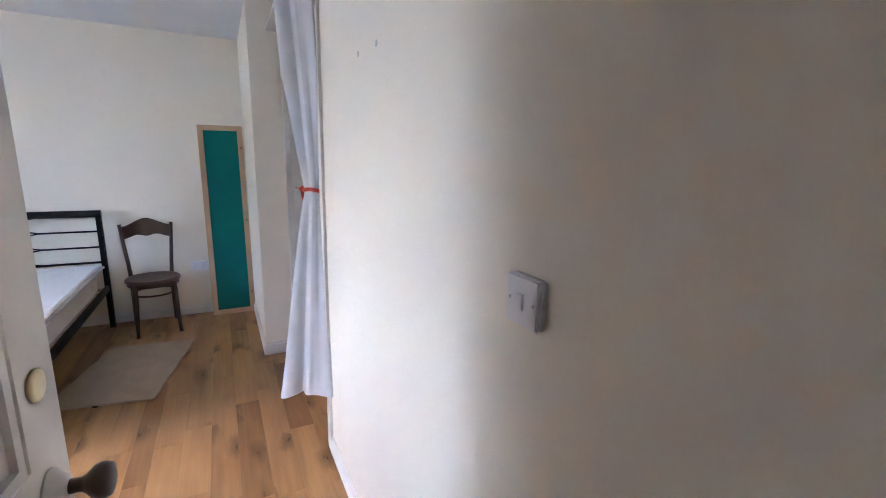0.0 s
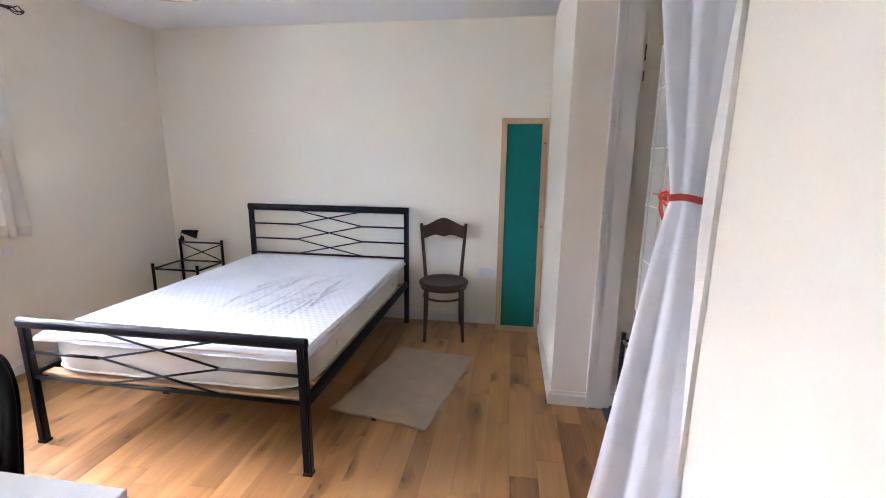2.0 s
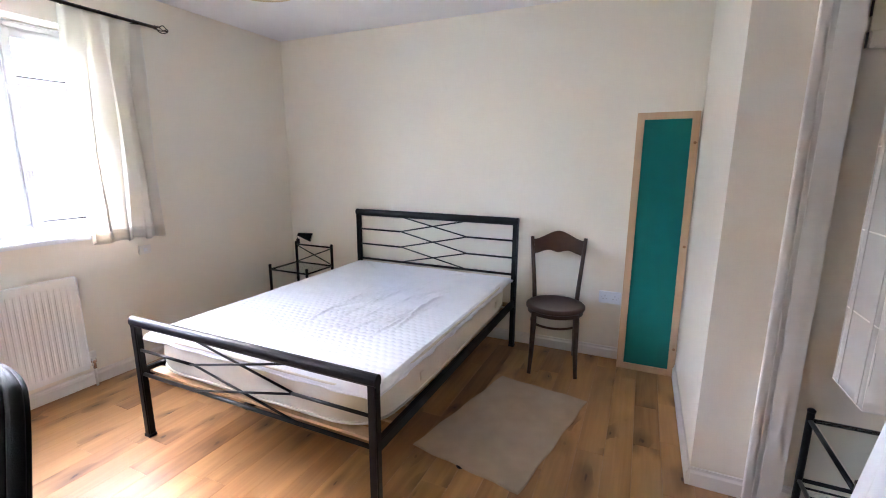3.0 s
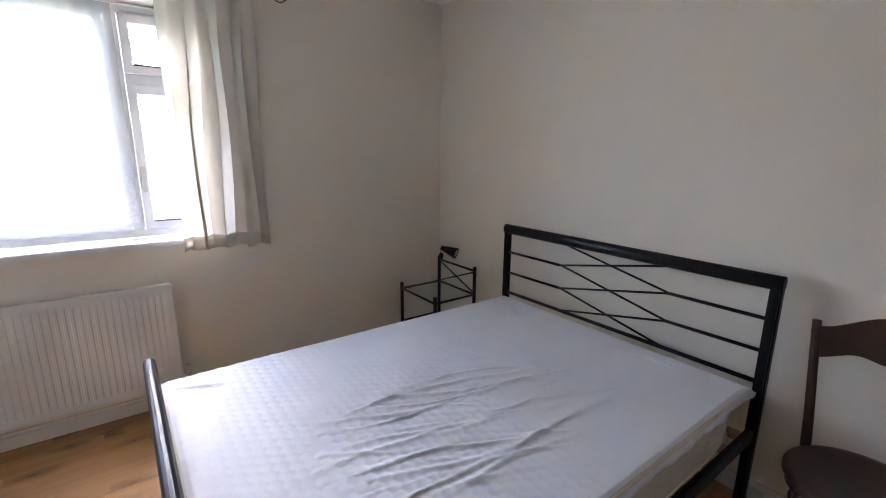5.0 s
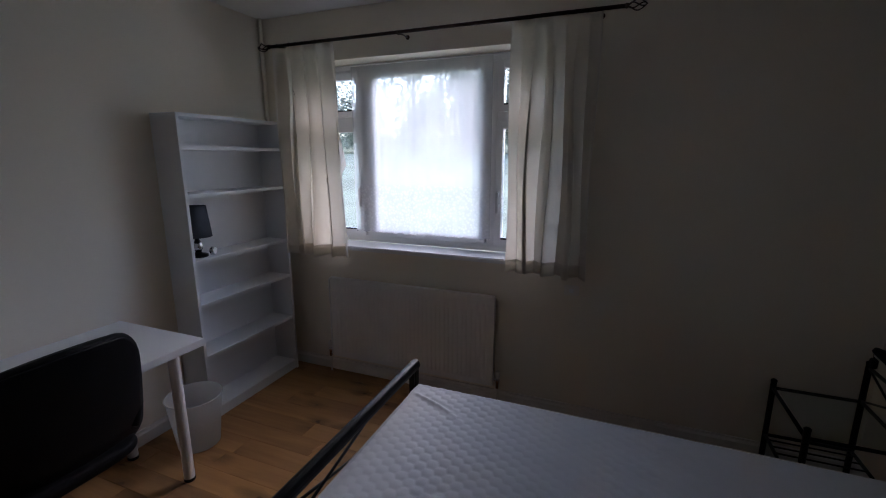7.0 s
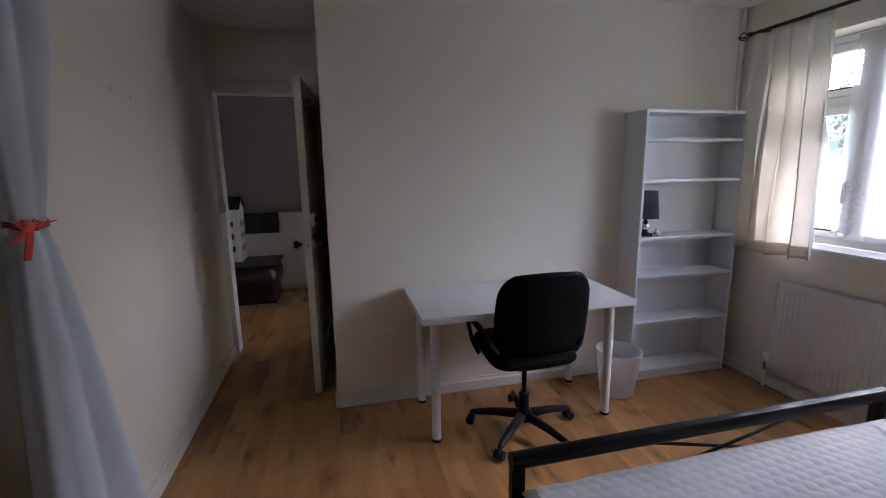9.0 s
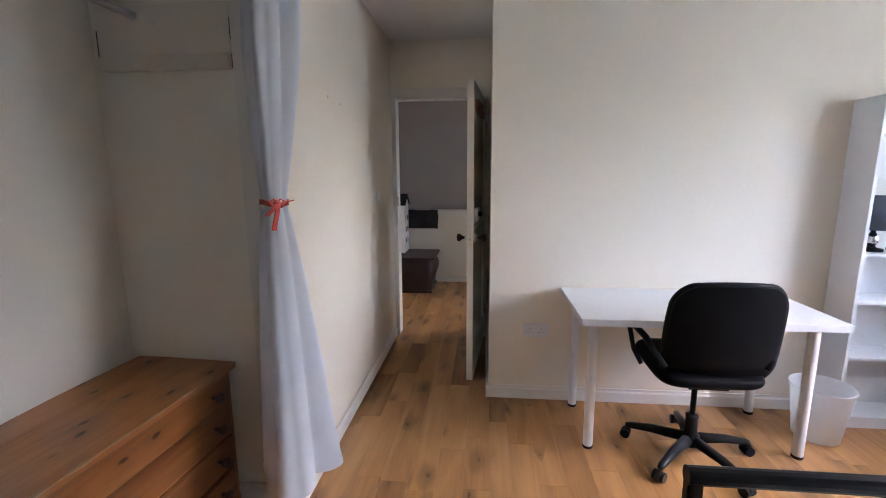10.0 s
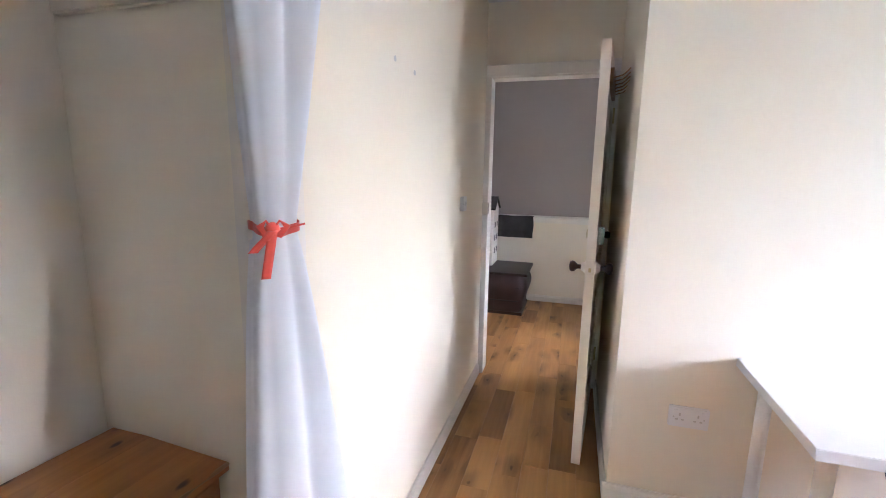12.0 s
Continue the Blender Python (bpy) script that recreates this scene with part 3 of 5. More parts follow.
curtain_pole()


def window_curtain(y0, y1, z0, phase, folds, flare, label):
    c = thing("window_curtain", label, "curtain", (XW + 0.125, (y0 + y1) / 2, 0), group="curtains at the window")
    w = y1 - y0

    def fn(u, v):
        z = z0 + v * (2.244 - z0)
        head = min(1.0, max(0.0, (v - 0.72) / 0.28))
        head = head * head * (3 - 2 * head)
        amp = 0.046 * (0.72 + 0.28 * (1 - v)) * (1.0 - 0.55 * head)
        th = u * folds * 2 * math.pi + phase + 0.35 * math.sin(v * 2.2 + u * 5)
        roll = (0.030 - 0.010 * v) * (0.75 + 0.45 * math.sin(u * 7 + phase)) * min(1.0, (1.0 - v) * 2.4) * min(1.0, 5 * u, 5 * (1 - u))
        y = (u - 0.5) * w * (1 + flare * (1 - v)) + roll * math.sin(2 * th) + 0.008 * math.sin(v * 6 + u * 9)
        x = -0.018 + amp * (math.sin(th) + 0.12 * math.sin(2.3 * th + v * 2)) + 0.016 * head - 0.01 * (1 - v)
        return (x, y, z + (0.006 * math.sin(u * 31) if v == 0 else 0))

    part("cloth", sheet(fn, 168, 34, 0.0018), CCLOTH, c, smooth=True)
    part("hem", sheet(lambda u, v: tuple(Vector(fn(u, v * 0.055)) + Vector((0.0035, 0, 0.001))), 168, 3, 0.0012), CCLOTH, c, "doubled stitched hem", smooth=True)
    for k in range(folds + 1):
        y = -w / 2 + w * (k + 0.3) / (folds + 0.6)
        part("ring", tube([(0.0115 * math.cos(i * math.pi / 8), y, 0.0115 * math.sin(i * math.pi / 8)) for i in range(16)], 0.0013, 6, closed=True), POLE, c, "small dark metal curtain ring", smooth=True).location = (0, 0, 2.258)


window_curtain(1.425, 1.885, 0.893, 0.4, 4, 0.05, "short cream curtain drawn aside next to the bookcase")
window_curtain(2.995, 3.430, 0.905, 1.7, 4, 0.02, "short cream curtain drawn aside over the bare wall")


def radiator():
    r = thing("radiator", "cream-white ribbed panel radiator under the window", "radiator", (XW, 2.312, 0.128))
    L, H, n = 1.205, 0.600, 38
    prof = []
    for i in range(n):
        y = -L / 2 + 0.02 + (L - 0.04) * i / n
        s = (L - 0.04) / n
        prof += [(0.052, y), (0.052, y + s * 0.34), (0.0552, y + s * 0.52), (0.0552, y + s * 0.82)]
    prof = [(0.052, -L / 2)] + prof + [(0.052, L / 2)]
    bm = bmesh.new()
    rows = []
    for z, k in ((0.0, 0), (0.028, 0), (0.042, 1), (H - 0.06, 1), (H - 0.042, 0), (H - 0.012, 0)):
        rows.append([bm.verts.new((0.052 + (x - 0.052) * k, y, z)) for x, y in prof])
    for a, b in zip(rows, rows[1:]):
        for i in range(len(prof) - 1):
            bm.faces.new((a[i], a[i + 1], b[i + 1], b[i]))
    box(0.034, 0.0518, -L / 2, L / 2, 0, H - 0.012, bm)
    part("panel", bm, RADW, r)
    bm = box(0.028, 0.066, -L / 2, L / 2, H - 0.012, H)
    part("top_grille", bm, RADW, r, bevel=0.004)
    for y in (-L / 2 - 0.004, L / 2):
        part("side_panel", box(0.030, 0.064, y, y + 0.004, 0.02, H - 0.012), RADW, r)
    for s in (-1, 1):
        y = s * (L / 2 + 0.030)
        v = part("valve", lathe([(0.011, -0.04), (0.011, 0.0), (0.016, 0.004), (0.016, 0.022), (0.012, 0.026), (0.012, 0.03)], 14, (0.045, y, 0.03)), CHROME, r, "chrome radiator valve", smooth=True)
        part("valve_cap", lathe([(0.015, 0.03), (0.017, 0.034), (0.016, 0.072), (0.009, 0.076)], 14, (0.045, y, 0.03)), GLOSS, v, "white plastic valve cap", smooth=True)
        part("tail_pipe", tube([(0.045, s * L / 2, 0.043), (0.045, y, 0.043)], 0.009), CHROME, r, smooth=True)
        part("supply_pipe", tube([(0.045, y, -0.01), (0.045, y, -0.139)], 0.0075), GLOSS, r, smooth=True)
    for y in (-0.4, 0.4):
        part("wall_bracket", box(0.001, 0.034, y - 0.02, y + 0.02, 0.1, H - 0.1), RADW, r)


radiator()

t = thing("sensor_plate", "small white plastic plate on the wall below the curtain", "wall plate", (XW, 3.36, 0.805))
part("plate", box(0.0005, 0.014, -0.042, 0.042, -0.03, 0.03), GLOSS, t, bevel=0.004)
part("tab", box(0.014, 0.018, -0.012, 0.012, -0.012, 0.012), WHITE, t)


# ---------------------------------------------------------------- bed
BX0, BX1, BY0, BY1 = -2.458, -1.018, 2.742, 4.682


def bed():
    b = thing("bed_frame", "black tubular steel double bed frame with crossed bars", "bed", (BX0, BY0, 0))
    W, L = BX1 - BX0, BY1 - BY0
    p = 0.020

    def end(y, levels, top, knots, rail):
        for x in (p, W - p):
            bm = box(x - p, x + p, y - 0.018, y + 0.018, 0.012, top - 0.02)
            leg = part("post", bm, BLACK, b, bevel=0.006)
            part("foot", box(x - p - 0.001, x + p + 0.001, y - 0.019, y + 0.019, 0, 0.014), RUBBER, leg, "black plastic foot cap")
        part("top_rail", tube([(0, y, top - rail), (W, y, top - rail)], 0.022, 14, flat=rail / 0.022), BLACK, b, smooth=False, bevel=0.0)
        part("bottom_bar", tube([(2 * p, y, levels[-1]), (W - 2 * p, y, levels[-1])], 0.0095), BLACK, b, smooth=True)
        kl, kr = knots
        for i, z in enumerate(levels[1:-1], 1):
            part("side_bar", tube([(2 * p - 0.004, y, z), (kl, y, z)], 0.0075), BLACK, b, smooth=True)
            part("side_bar", tube([(kr, y, z), (W - 2 * p + 0.004, y, z)], 0.0075), BLACK, b, smooth=True)
        for i in range(len(levels)):
            for j in (i - 1, i + 1):
                if 0 <= j < len(levels):
                    o = 0.005 if j > i else -0.005
                    part("cross_bar", tube([(kl, y + o, levels[i]), (kr, y + o, levels[j])], 0.0055, 8), BLACK, b, smooth=True)

    end(L - 0.018, [0.960, 0.834, 0.703, 0.574], 1.008, (0.43, 1.03), 0.029)
    end(0.018, [0.612, 0.480, 0.350], 0.656, (0.41, 1.02), 0.027)
    for x in (p, W - p):
        part("side_rail", box(x - 0.013, x + 0.013, 0.037, L - 0.037, 0.325, 0.378), BLACK, b, bevel=0.004)
    part("centre_rail", box(W / 2 - 0.015, W / 2 + 0.015, 0.037, L - 0.037, 0.318, 0.345), BLACK, b)
    for y in (L * 0.35, L * 0.7):
        part("centre_leg", tube([(W / 2, y, 0), (W / 2, y, 0.318)], 0.012), BLACK, b, smooth=True)
    for k in range(14):
        y = 0.08 + (L - 0.16) * k / 13
        part("slat", box(p + 0.014, W - p - 0.014, y - 0.03, y + 0.03, 0.346, 0.358), PALE, b)


bed()
MX0, MX1, MY0, MY1 = BX0 + 0.035, BX1 - 0.035, BY0 + 0.045, BY1 - 0.05


def mattress():
    m = thing("mattress", "cream double mattress with a piped edge", "mattress", ((MX0 + MX1) / 2, (MY0 + MY1) / 2, 0.381))
    w, l, h = (MX1 - MX0) / 2, (MY1 - MY0) / 2, 0.175

    def fn(u, v):
        a = u * 2 * math.pi
        n = 9.0
        c, s = math.cos(a), math.sin(a)
        x = math.copysign(abs(c) ** (2 / n), c) * w
        y = math.copysign(abs(s) ** (2 / n), s) * l
        bulge = 1 + 0.008 * math.sin(math.pi * v) + 0.002 * math.sin(u * 90)
        return (x * bulge * 0.992, y * bulge * 0.994, h * v)

    bm = sheet(fn, 128, 8, loop=True)
    bm.verts.ensure_lookup_table()
    bm.faces.new([bm.verts[i] for i in range(127, -1, -1)])
    bm.faces.new([bm.verts[8 * 128 + i] for i in range(128)])
    body = part("body", bm, TICKING, m, smooth=True)
    for v in (0.04, 0.96):
        part("piping", tube([Vector(fn(i / 128, v)) * 1.003 for i in range(128)], 0.006, 6, closed=True), TICKING, body, "corded cream edge piping", smooth=True)
    for k in (-0.55, 0.55):
        part("side_handle", box(w * 1.004, w * 1.004 + 0.006, k - 0.012, k + 0.012, 0.055, 0.10), TICKING, m, "small sewn side tab", bevel=0.002)


mattress()


def protector():
    """The loose cover: flat over the top, rucked in the middle, hanging a little over the edge."""
    p = thing("mattress_protector", "white quilted mattress protector, rucked in the middle", "bedding", ((MX0 + MX1) / 2, (MY0 + MY1) / 2, 0.556))
    w, l = (MX1 - MX0) / 2 + 0.004, (MY1 - MY0) / 2 + 0.004
    rnd = random.Random(4)
    ridges = []
    for k in range(24):
        cx, cy = rnd.uniform(-0.08, 0.44), rnd.uniform(-0.42, 0.30)
        ridges.append((cx, cy, radians(rnd.uniform(70, 88)), rnd.uniform(0.13, 0.27), rnd.uniform(0.007, 0.012), rnd.uniform(0.0045, 0.0085)))
    for k in range(30):
        cx, cy = rnd.uniform(-0.14, 0.44), rnd.uniform(-0.58, 0.38)
        ridges.append((cx, cy, radians(rnd.uniform(58, 92)), rnd.uniform(0.04, 0.09), rnd.uniform(0.005, 0.008), rnd.uniform(0.0025, 0.0045)))
    for cx, cy, an in ((-0.55, -0.80, 60), (0.3, 0.80, 20), (-0.45, 0.78, -30)):
        ridges.append((cx, cy, radians(an), 0.12, 0.010, 0.010))

    def top(x, y):
        near = 9.0
        for k in (0, 1):
            cy = (math.floor(y / 0.036) + k) * 0.036
            cx = 0.021 * (round(cy / 0.036) % 2)
            near = min(near, ((x - cx + 0.021) % 0.042 - 0.021) ** 2 + (y - cy) ** 2)
        puff = max(0.0, 1 - near / 0.025 ** 2)
        fade = min(1.0, max(0.04, 0.30 - 1.4 * y)) * (0.8 + 0.5 * noise.noise((x * 3, y * 3, 8.0)))
        z = 0.004 + 0.0046 * puff * fade + 0.004 * noise.noise((x * 2.5, y * 2.5, 1.0)) + 0.0025 * noise.noise((x * 9, y * 9, 4.0))
        for cx, cy, an, ln, wd, ht in ridges:
            dx, dy = x - cx, y - cy
            a = dx * math.cos(an) + dy * math.sin(an)
            c = -dx * math.sin(an) + dy * math.cos(an) + 0.014 * math.sin(a * 11 + cx * 40)
            if abs(a) < 3 * ln and abs(c) < 5 * wd:
                z += ht * math.exp(-(a / ln) ** 2) * (math.exp(-(c / wd) ** 2) - 0.22 * math.exp(-((c - 1.9 * wd) / wd) ** 2))
        return z

    nx, ny, skirt, r = 330, 440, 0.016, 0.022

    def wrap(t, half):
        """Arc length from the middle to (place, drop)."""
        s, a = (1 if t >= 0 else -1), abs(t)
        if a <= half - r:
            return t, 0.0
        a -= half - r
        if a <= r * math.pi / 2:
            return s * (half - r + r * math.sin(a / r)), r * (1 - math.cos(a / r))
        return s * half, r + a - r * math.pi / 2

    def fn(u, v):
        tx, ty = (u - 0.5) * 2 * (w + skirt), (v - 0.5) * 2 * (l + skirt)
        x, dx = wrap(tx, w)
        y, dy = wrap(ty, l)
        lift = 1.0 if dx + dy == 0 else 0.2
        drop = max(dx, dy)
        edge = 1 + 0.28 * noise.noise((x * 4, y * 4, 7.0)) + 0.12 * noise.noise((x * 13, y * 13, 2.0))
        if dx > r:
            x += math.copysign(0.005 + 0.005 * math.sin(y * 23) + 0.004 * math.sin(y * 51), x)
        if dy > r:
            y += math.copysign(0.004 + 0.004 * math.sin(x * 27), y)
        return (x, y, 0.002 + lift * top(tx, ty) - drop * edge)

    part("cover", sheet(fn, nx, ny), QUILT, p, smooth=True)
    rim = [(i / 60, 0) for i in range(60)] + [(1, i / 80) for i in range(80)] + [(1 - i / 60, 1) for i in range(60)] + [(0, 1 - i / 80) for i in range(80)]
    part("hem", tube([fn(u, v) for u, v in rim], 0.0032, 6, closed=True), QUILT, p, "elasticated white hem", smooth=True)


protector()


# ---------------------------------------------------------------- bedside table, twin of the one in the alcove
def bedside_table(at, rz, label):
    b = thing("bedside_table", label, "bedside table", at, rz, group="black steel bedside tables")
    w, d = 0.42, 0.34
    for x in (0, w):
        for y, h in ((0, 0.49), (d, 0.645)):
            leg = part("post", tube([(x, y, 0.01), (x, y, h)], 0.0125, 12), BLACK, b, smooth=False)
            part("cap", lathe([(0.014, h), (0.014, h + 0.008), (0.008, h + 0.013)], 12, (x, y, 0)), BLACK, leg, smooth=True)
            part("foot", lathe([(0.015, 0), (0.015, 0.012), (0.013, 0.014)], 12, (x, y, 0)), RUBBER, leg)
    for z in (0.455, 0.20):
        for a, c in (((0, 0, z), (w, 0, z)), ((0, d, z), (w, d, z)), ((0, 0, z), (0, d, z)), ((w, 0, z), (w, d, z))):
            part("rail", tube([a, c], 0.008), BLACK, b, smooth=True)
    part("top_rail", tube([(0, d, 0.628), (w, d, 0.628)], 0.008), BLACK, b, smooth=True)
    part("cross_bar", tube([(0, d + 0.004, 0.62), (w, d + 0.004, 0.46)], 0.005, 8), BLACK, b, smooth=True)
    part("cross_bar", tube([(0, d - 0.004, 0.46), (w, d - 0.004, 0.62)], 0.005, 8), BLACK, b, smooth=True)
    for k in range(7):
        x = w * (k + 1) / 8
        part("rack_bar", tube([(x, 0, 0.203), (x, d, 0.203)], 0.004, 8), BLACK, b, smooth=True)
    g = part("glass_top", box(0.012, w - 0.012, 0.012, d - 0.012, 0.462, 0.467), TOPGLASS, b, "clear glass table top")
    g.visible_shadow = False
    return b


bedside_table((-3.19, 4.345, 0), 0, "black steel bedside table with a clear glass top beside the bed")
bedside_table((0.445, 3.465, 0.006), -90, "black steel bedside table stored inside the alcove")


def clip_lamp():
    c = thing("clip_lamp", "small black clip lamp on the rail of the bedside table", "lamp", (-3.165, 4.685, 0.637))
    part("clip", box(-0.014, 0.014, -0.012, 0.012, 0.0, 0.045), PLASTIC, c, bevel=0.004)
    part("neck", tube([(0, 0, 0.04), (-0.008, -0.002, 0.065), (0.0, -0.004, 0.082), (0.022, -0.006, 0.088)], 0.004, 8), CHROME, c, smooth=True)
    bm = lathe([(0.011, 0.0), (0.014, 0.008), (0.019, 0.03), (0.036, 0.108), (0.0345, 0.108), (0.017, 0.032), (0.008, 0.02)], 22, axis="x")
    s = part("shade", bm, BLACK, c, "black enamelled cone shade", smooth=True)
    s.matrix_basis = pose(0.012, -0.012, 0.092, 0, 16, 33) @ Matrix.Scale(1.2, 4)
    part("bulb", lathe([(0.006, 0.03), (0.015, 0.06), (0.024, 0.088), (0.020, 0.106), (0.004, 0.112)], 16, axis="x"), SHADEW, s, "unlit reflector bulb", smooth=True)


clip_lamp()


# ---------------------------------------------------------------- bentwood chair
def bentwood_chair():
    c = thing("bentwood_chair", "dark bentwood cafe chair with a round seat against the wall", "chair", (-0.685, 4.455, 0), 10)
    r = 0.197
    part("seat", lathe([(0.05, 0.433), (r - 0.012, 0.433), (r, 0.441), (r, 0.455), (r - 0.01, 0.463), (r - 0.03, 0.463), (r - 0.05, 0.457), (0.06, 0.450), (0.01, 0.449)], 40), BENT, c, smooth=True)
    part("seat_ring", lathe([(r - 0.045, 0.408), (r - 0.012, 0.408), (r - 0.012, 0.4325), (r - 0.045, 0.4325)], 36), BENT, c, smooth=False)
    for s in (-1, 1):
        part("front_leg", tube([(s * 0.135, -0.125, 0.433), (s * 0.137, -0.128, 0.36), (s * 0.143, -0.137, 0.15), (s * 0.150, -0.150, 0.02), (s * 0.152, -0.156, 0.0)], [0.017, 0.019, 0.016, 0.0125, 0.0135], 12), BENT, c, smooth=True)
        pts = [(s * 0.150, 0.215, 0.0), (s * 0.146, 0.17, 0.2), (s * 0.145, 0.145, 0.42), (s * 0.155, 0.165, 0.56), (s * 0.172, 0.195, 0.74), (s * 0.185, 0.222, 0.885)]
        part("back_post", tube(pts, [0.0125, 0.015, 0.016, 0.0145, 0.0135, 0.013], 12), BENT, c, smooth=True)
    ring = [(0.158 * math.cos(a), 0.152 * math.sin(a), 0.335) for a in [k * 2 * math.pi / 36 for k in range(36)]]
    part("stretcher_ring", tube(ring, 0.0085, 8, closed=True), BENT, c, smooth=True)

    def rail(u, v):
        x = (u - 0.5) * 2
        lo = 0.762 + 0.026 * (1 - x * x) - 0.012 * math.cos(x * 6.0) * (1 - abs(x))
        hi = 0.866 + 0.062 * max(0, math.cos(x * math.pi / 2)) ** 1.6 - 0.006 * math.sin(abs(x) * math.pi)
        z = lo + (hi - lo) * v
        return (x * (0.160 + 0.018 * (z - 0.74) / 0.15), 0.200 + (z - 0.76) * 0.2 + 0.020 * (1 - x * x), z)

    part("back_rail", sheet(rail, 40, 6, 0.013), BENT, c, "shaped dark plywood back rail", smooth=False)


bentwood_chair()


# ---------------------------------------------------------------- leaning board
def board():
    b = thing("felt_board", "tall teal felt board in a pine frame leaning on the wall", "notice board", (-0.09, 4.655, 0))
    b.matrix_basis = pose(-0.090, 4.630, 0.0, -4.3, -0.25, 0)
    w, h, f, d = 0.181, 1.735, 0.044, 0.03
    for s in (-1, 1):
        x = s * (w - f / 2)
        st = part("stile", box(x - f / 2, x + f / 2, 0, d, 0, h), PALE, b, bevel=0.003)
        if s > 0:
            for z in (0.19, 0.88, 1.54):
                part("screw_cap", lathe([(0.0075, -0.0035), (0.0095, -0.002), (0.0095, 0.004)], 14, (x + 0.004, 0, z), axis="y"), BOARD, st, "dark wooden screw plug", smooth=True)
    for z in (0, h - f):
        part("cross_rail", box(-w + f, w - f, 0.001, d, z, z + f), PALE, b, bevel=0.002)
    part("felt_panel", box(-w + f, w - f, 0.012, d - 0.004, f, h - f), FELT, b, "teal green felt panel")


board()

# ---------------------------------------------------------------- rug
def rug():
    r = thing("rug", "small flat beige woven rug on the oak floor", "rug", (-0.776, 3.665, 0.004))
    a, b, c, d = (Vector(v) for v in ((-0.372, -0.405, 0), (0.193, -0.505, 0), (0.372, 0.385, 0), (-0.175, 0.468, 0)))

    def fn(u, v):
        p = a.lerp(b, u).lerp(d.lerp(c, u), v)
        return (p.x + 0.004 * math.sin(v * 19), p.y + 0.004 * math.sin(u * 17 + 1), 0.006 + 0.0016 * noise.noise((p.x * 6, p.y * 6, 0)))

    part("woven_field", sheet(fn, 40, 60, -0.005), RUGM, r)
    edge = [Vector(fn(i / 20, 0)) for i in range(20)] + [Vector(fn(1, i / 30)) for i in range(30)] + [Vector(fn(1 - i / 20, 1)) for i in range(20)] + [Vector(fn(0, 1 - i / 30)) for i in range(30)]
    part("binding", tube([(p.x, p.y, 0.0045) for p in edge], 0.0042, 6, closed=True), RUGM, r, "stitched beige edge binding", smooth=True)


rug()
t = thing("felt_pad", "small dark brown furniture pad on the floor at the rug's edge", "furniture pad", (-0.876, 3.222, 0), 25)
part("pad", lathe([(0.019, 0.0005), (0.021, 0.003), (0.020, 0.008), (0.014, 0.010)], 18), RUBBER, t)


# ---------------------------------------------------------------- sockets and switch
def plate(name, label, category, at, rz, w, h, sockets=0, rocker=False):
    """A surface-mounted white box; its face looks along local -y."""
    s = thing(name, label, category, at, rz)
    part("back_box", box(-w / 2, w / 2, -0.012, -0.0005, -h / 2, h / 2), WHITE, s, bevel=0.003)
    f = part("face_plate", box(-w / 2 - 0.001, w / 2 + 0.001, -0.020, -0.0125, -h / 2 - 0.001, h / 2 + 0.001), WHITE, s, bevel=0.003)
    for k in range(sockets):
        x = (k - (sockets - 1) / 2) * w * 0.46
        for dx, dz, a, b in ((0, 0.012, 0.003, 0.006), (-0.011, -0.010, 0.005, 0.003), (0.011, -0.010, 0.005, 0.003)):
            part("slot", box(x + dx - a, x + dx + a, -0.0210, -0.0202, dz - b, dz + b), MARK, f, "dark socket slot")
        part("rocker", box(x + 0.016 * (1 if k else -1) - 0.006, x + 0.016 * (1 if k else -1) + 0.006, -0.0232, -0.0202, 0.016, 0.032), WHITE, f)
    if rocker:
        part("rocker", box(-0.009, 0.009, -0.025, -0.0202, -0.014, 0.014), WHITE, f, bevel=0.002)
    for x in (-w * 0.38, w * 0.38):
        part("screw", lathe([(0.0028, -0.0212), (0.0028, -0.020)], 8, (x, 0, 0), axis="y"), MARK, f, "small screw head")


plate("wall_socket", "white double power socket on the wall beside the chair", "power socket", (-0.355, YH, 0.46), 0, 0.146, 0.086, 2)
plate("wall_socket", "white double power socket on the wall beside the desk", "power socket", (-0.805, YD, 0.455), 180, 0.146, 0.086, 2)
plate("light_switch", "white surface-mounted light switch on the passage wall", "light switch", (XR, 0.748, 1.254), -90, 0.076, 0.078, 0, True)
for y, z in ((1.675, 1.789), (1.492, 1.782)):
    h = thing("wall_plug", "grey plastic plug in a chipped screw hole", "screw hole", (XR, y, z))
    part("plug", lathe([(0.010, -0.0012), (0.009, 0.0), (0.004, 0.0008)], 10, axis="x"), MARK, h)


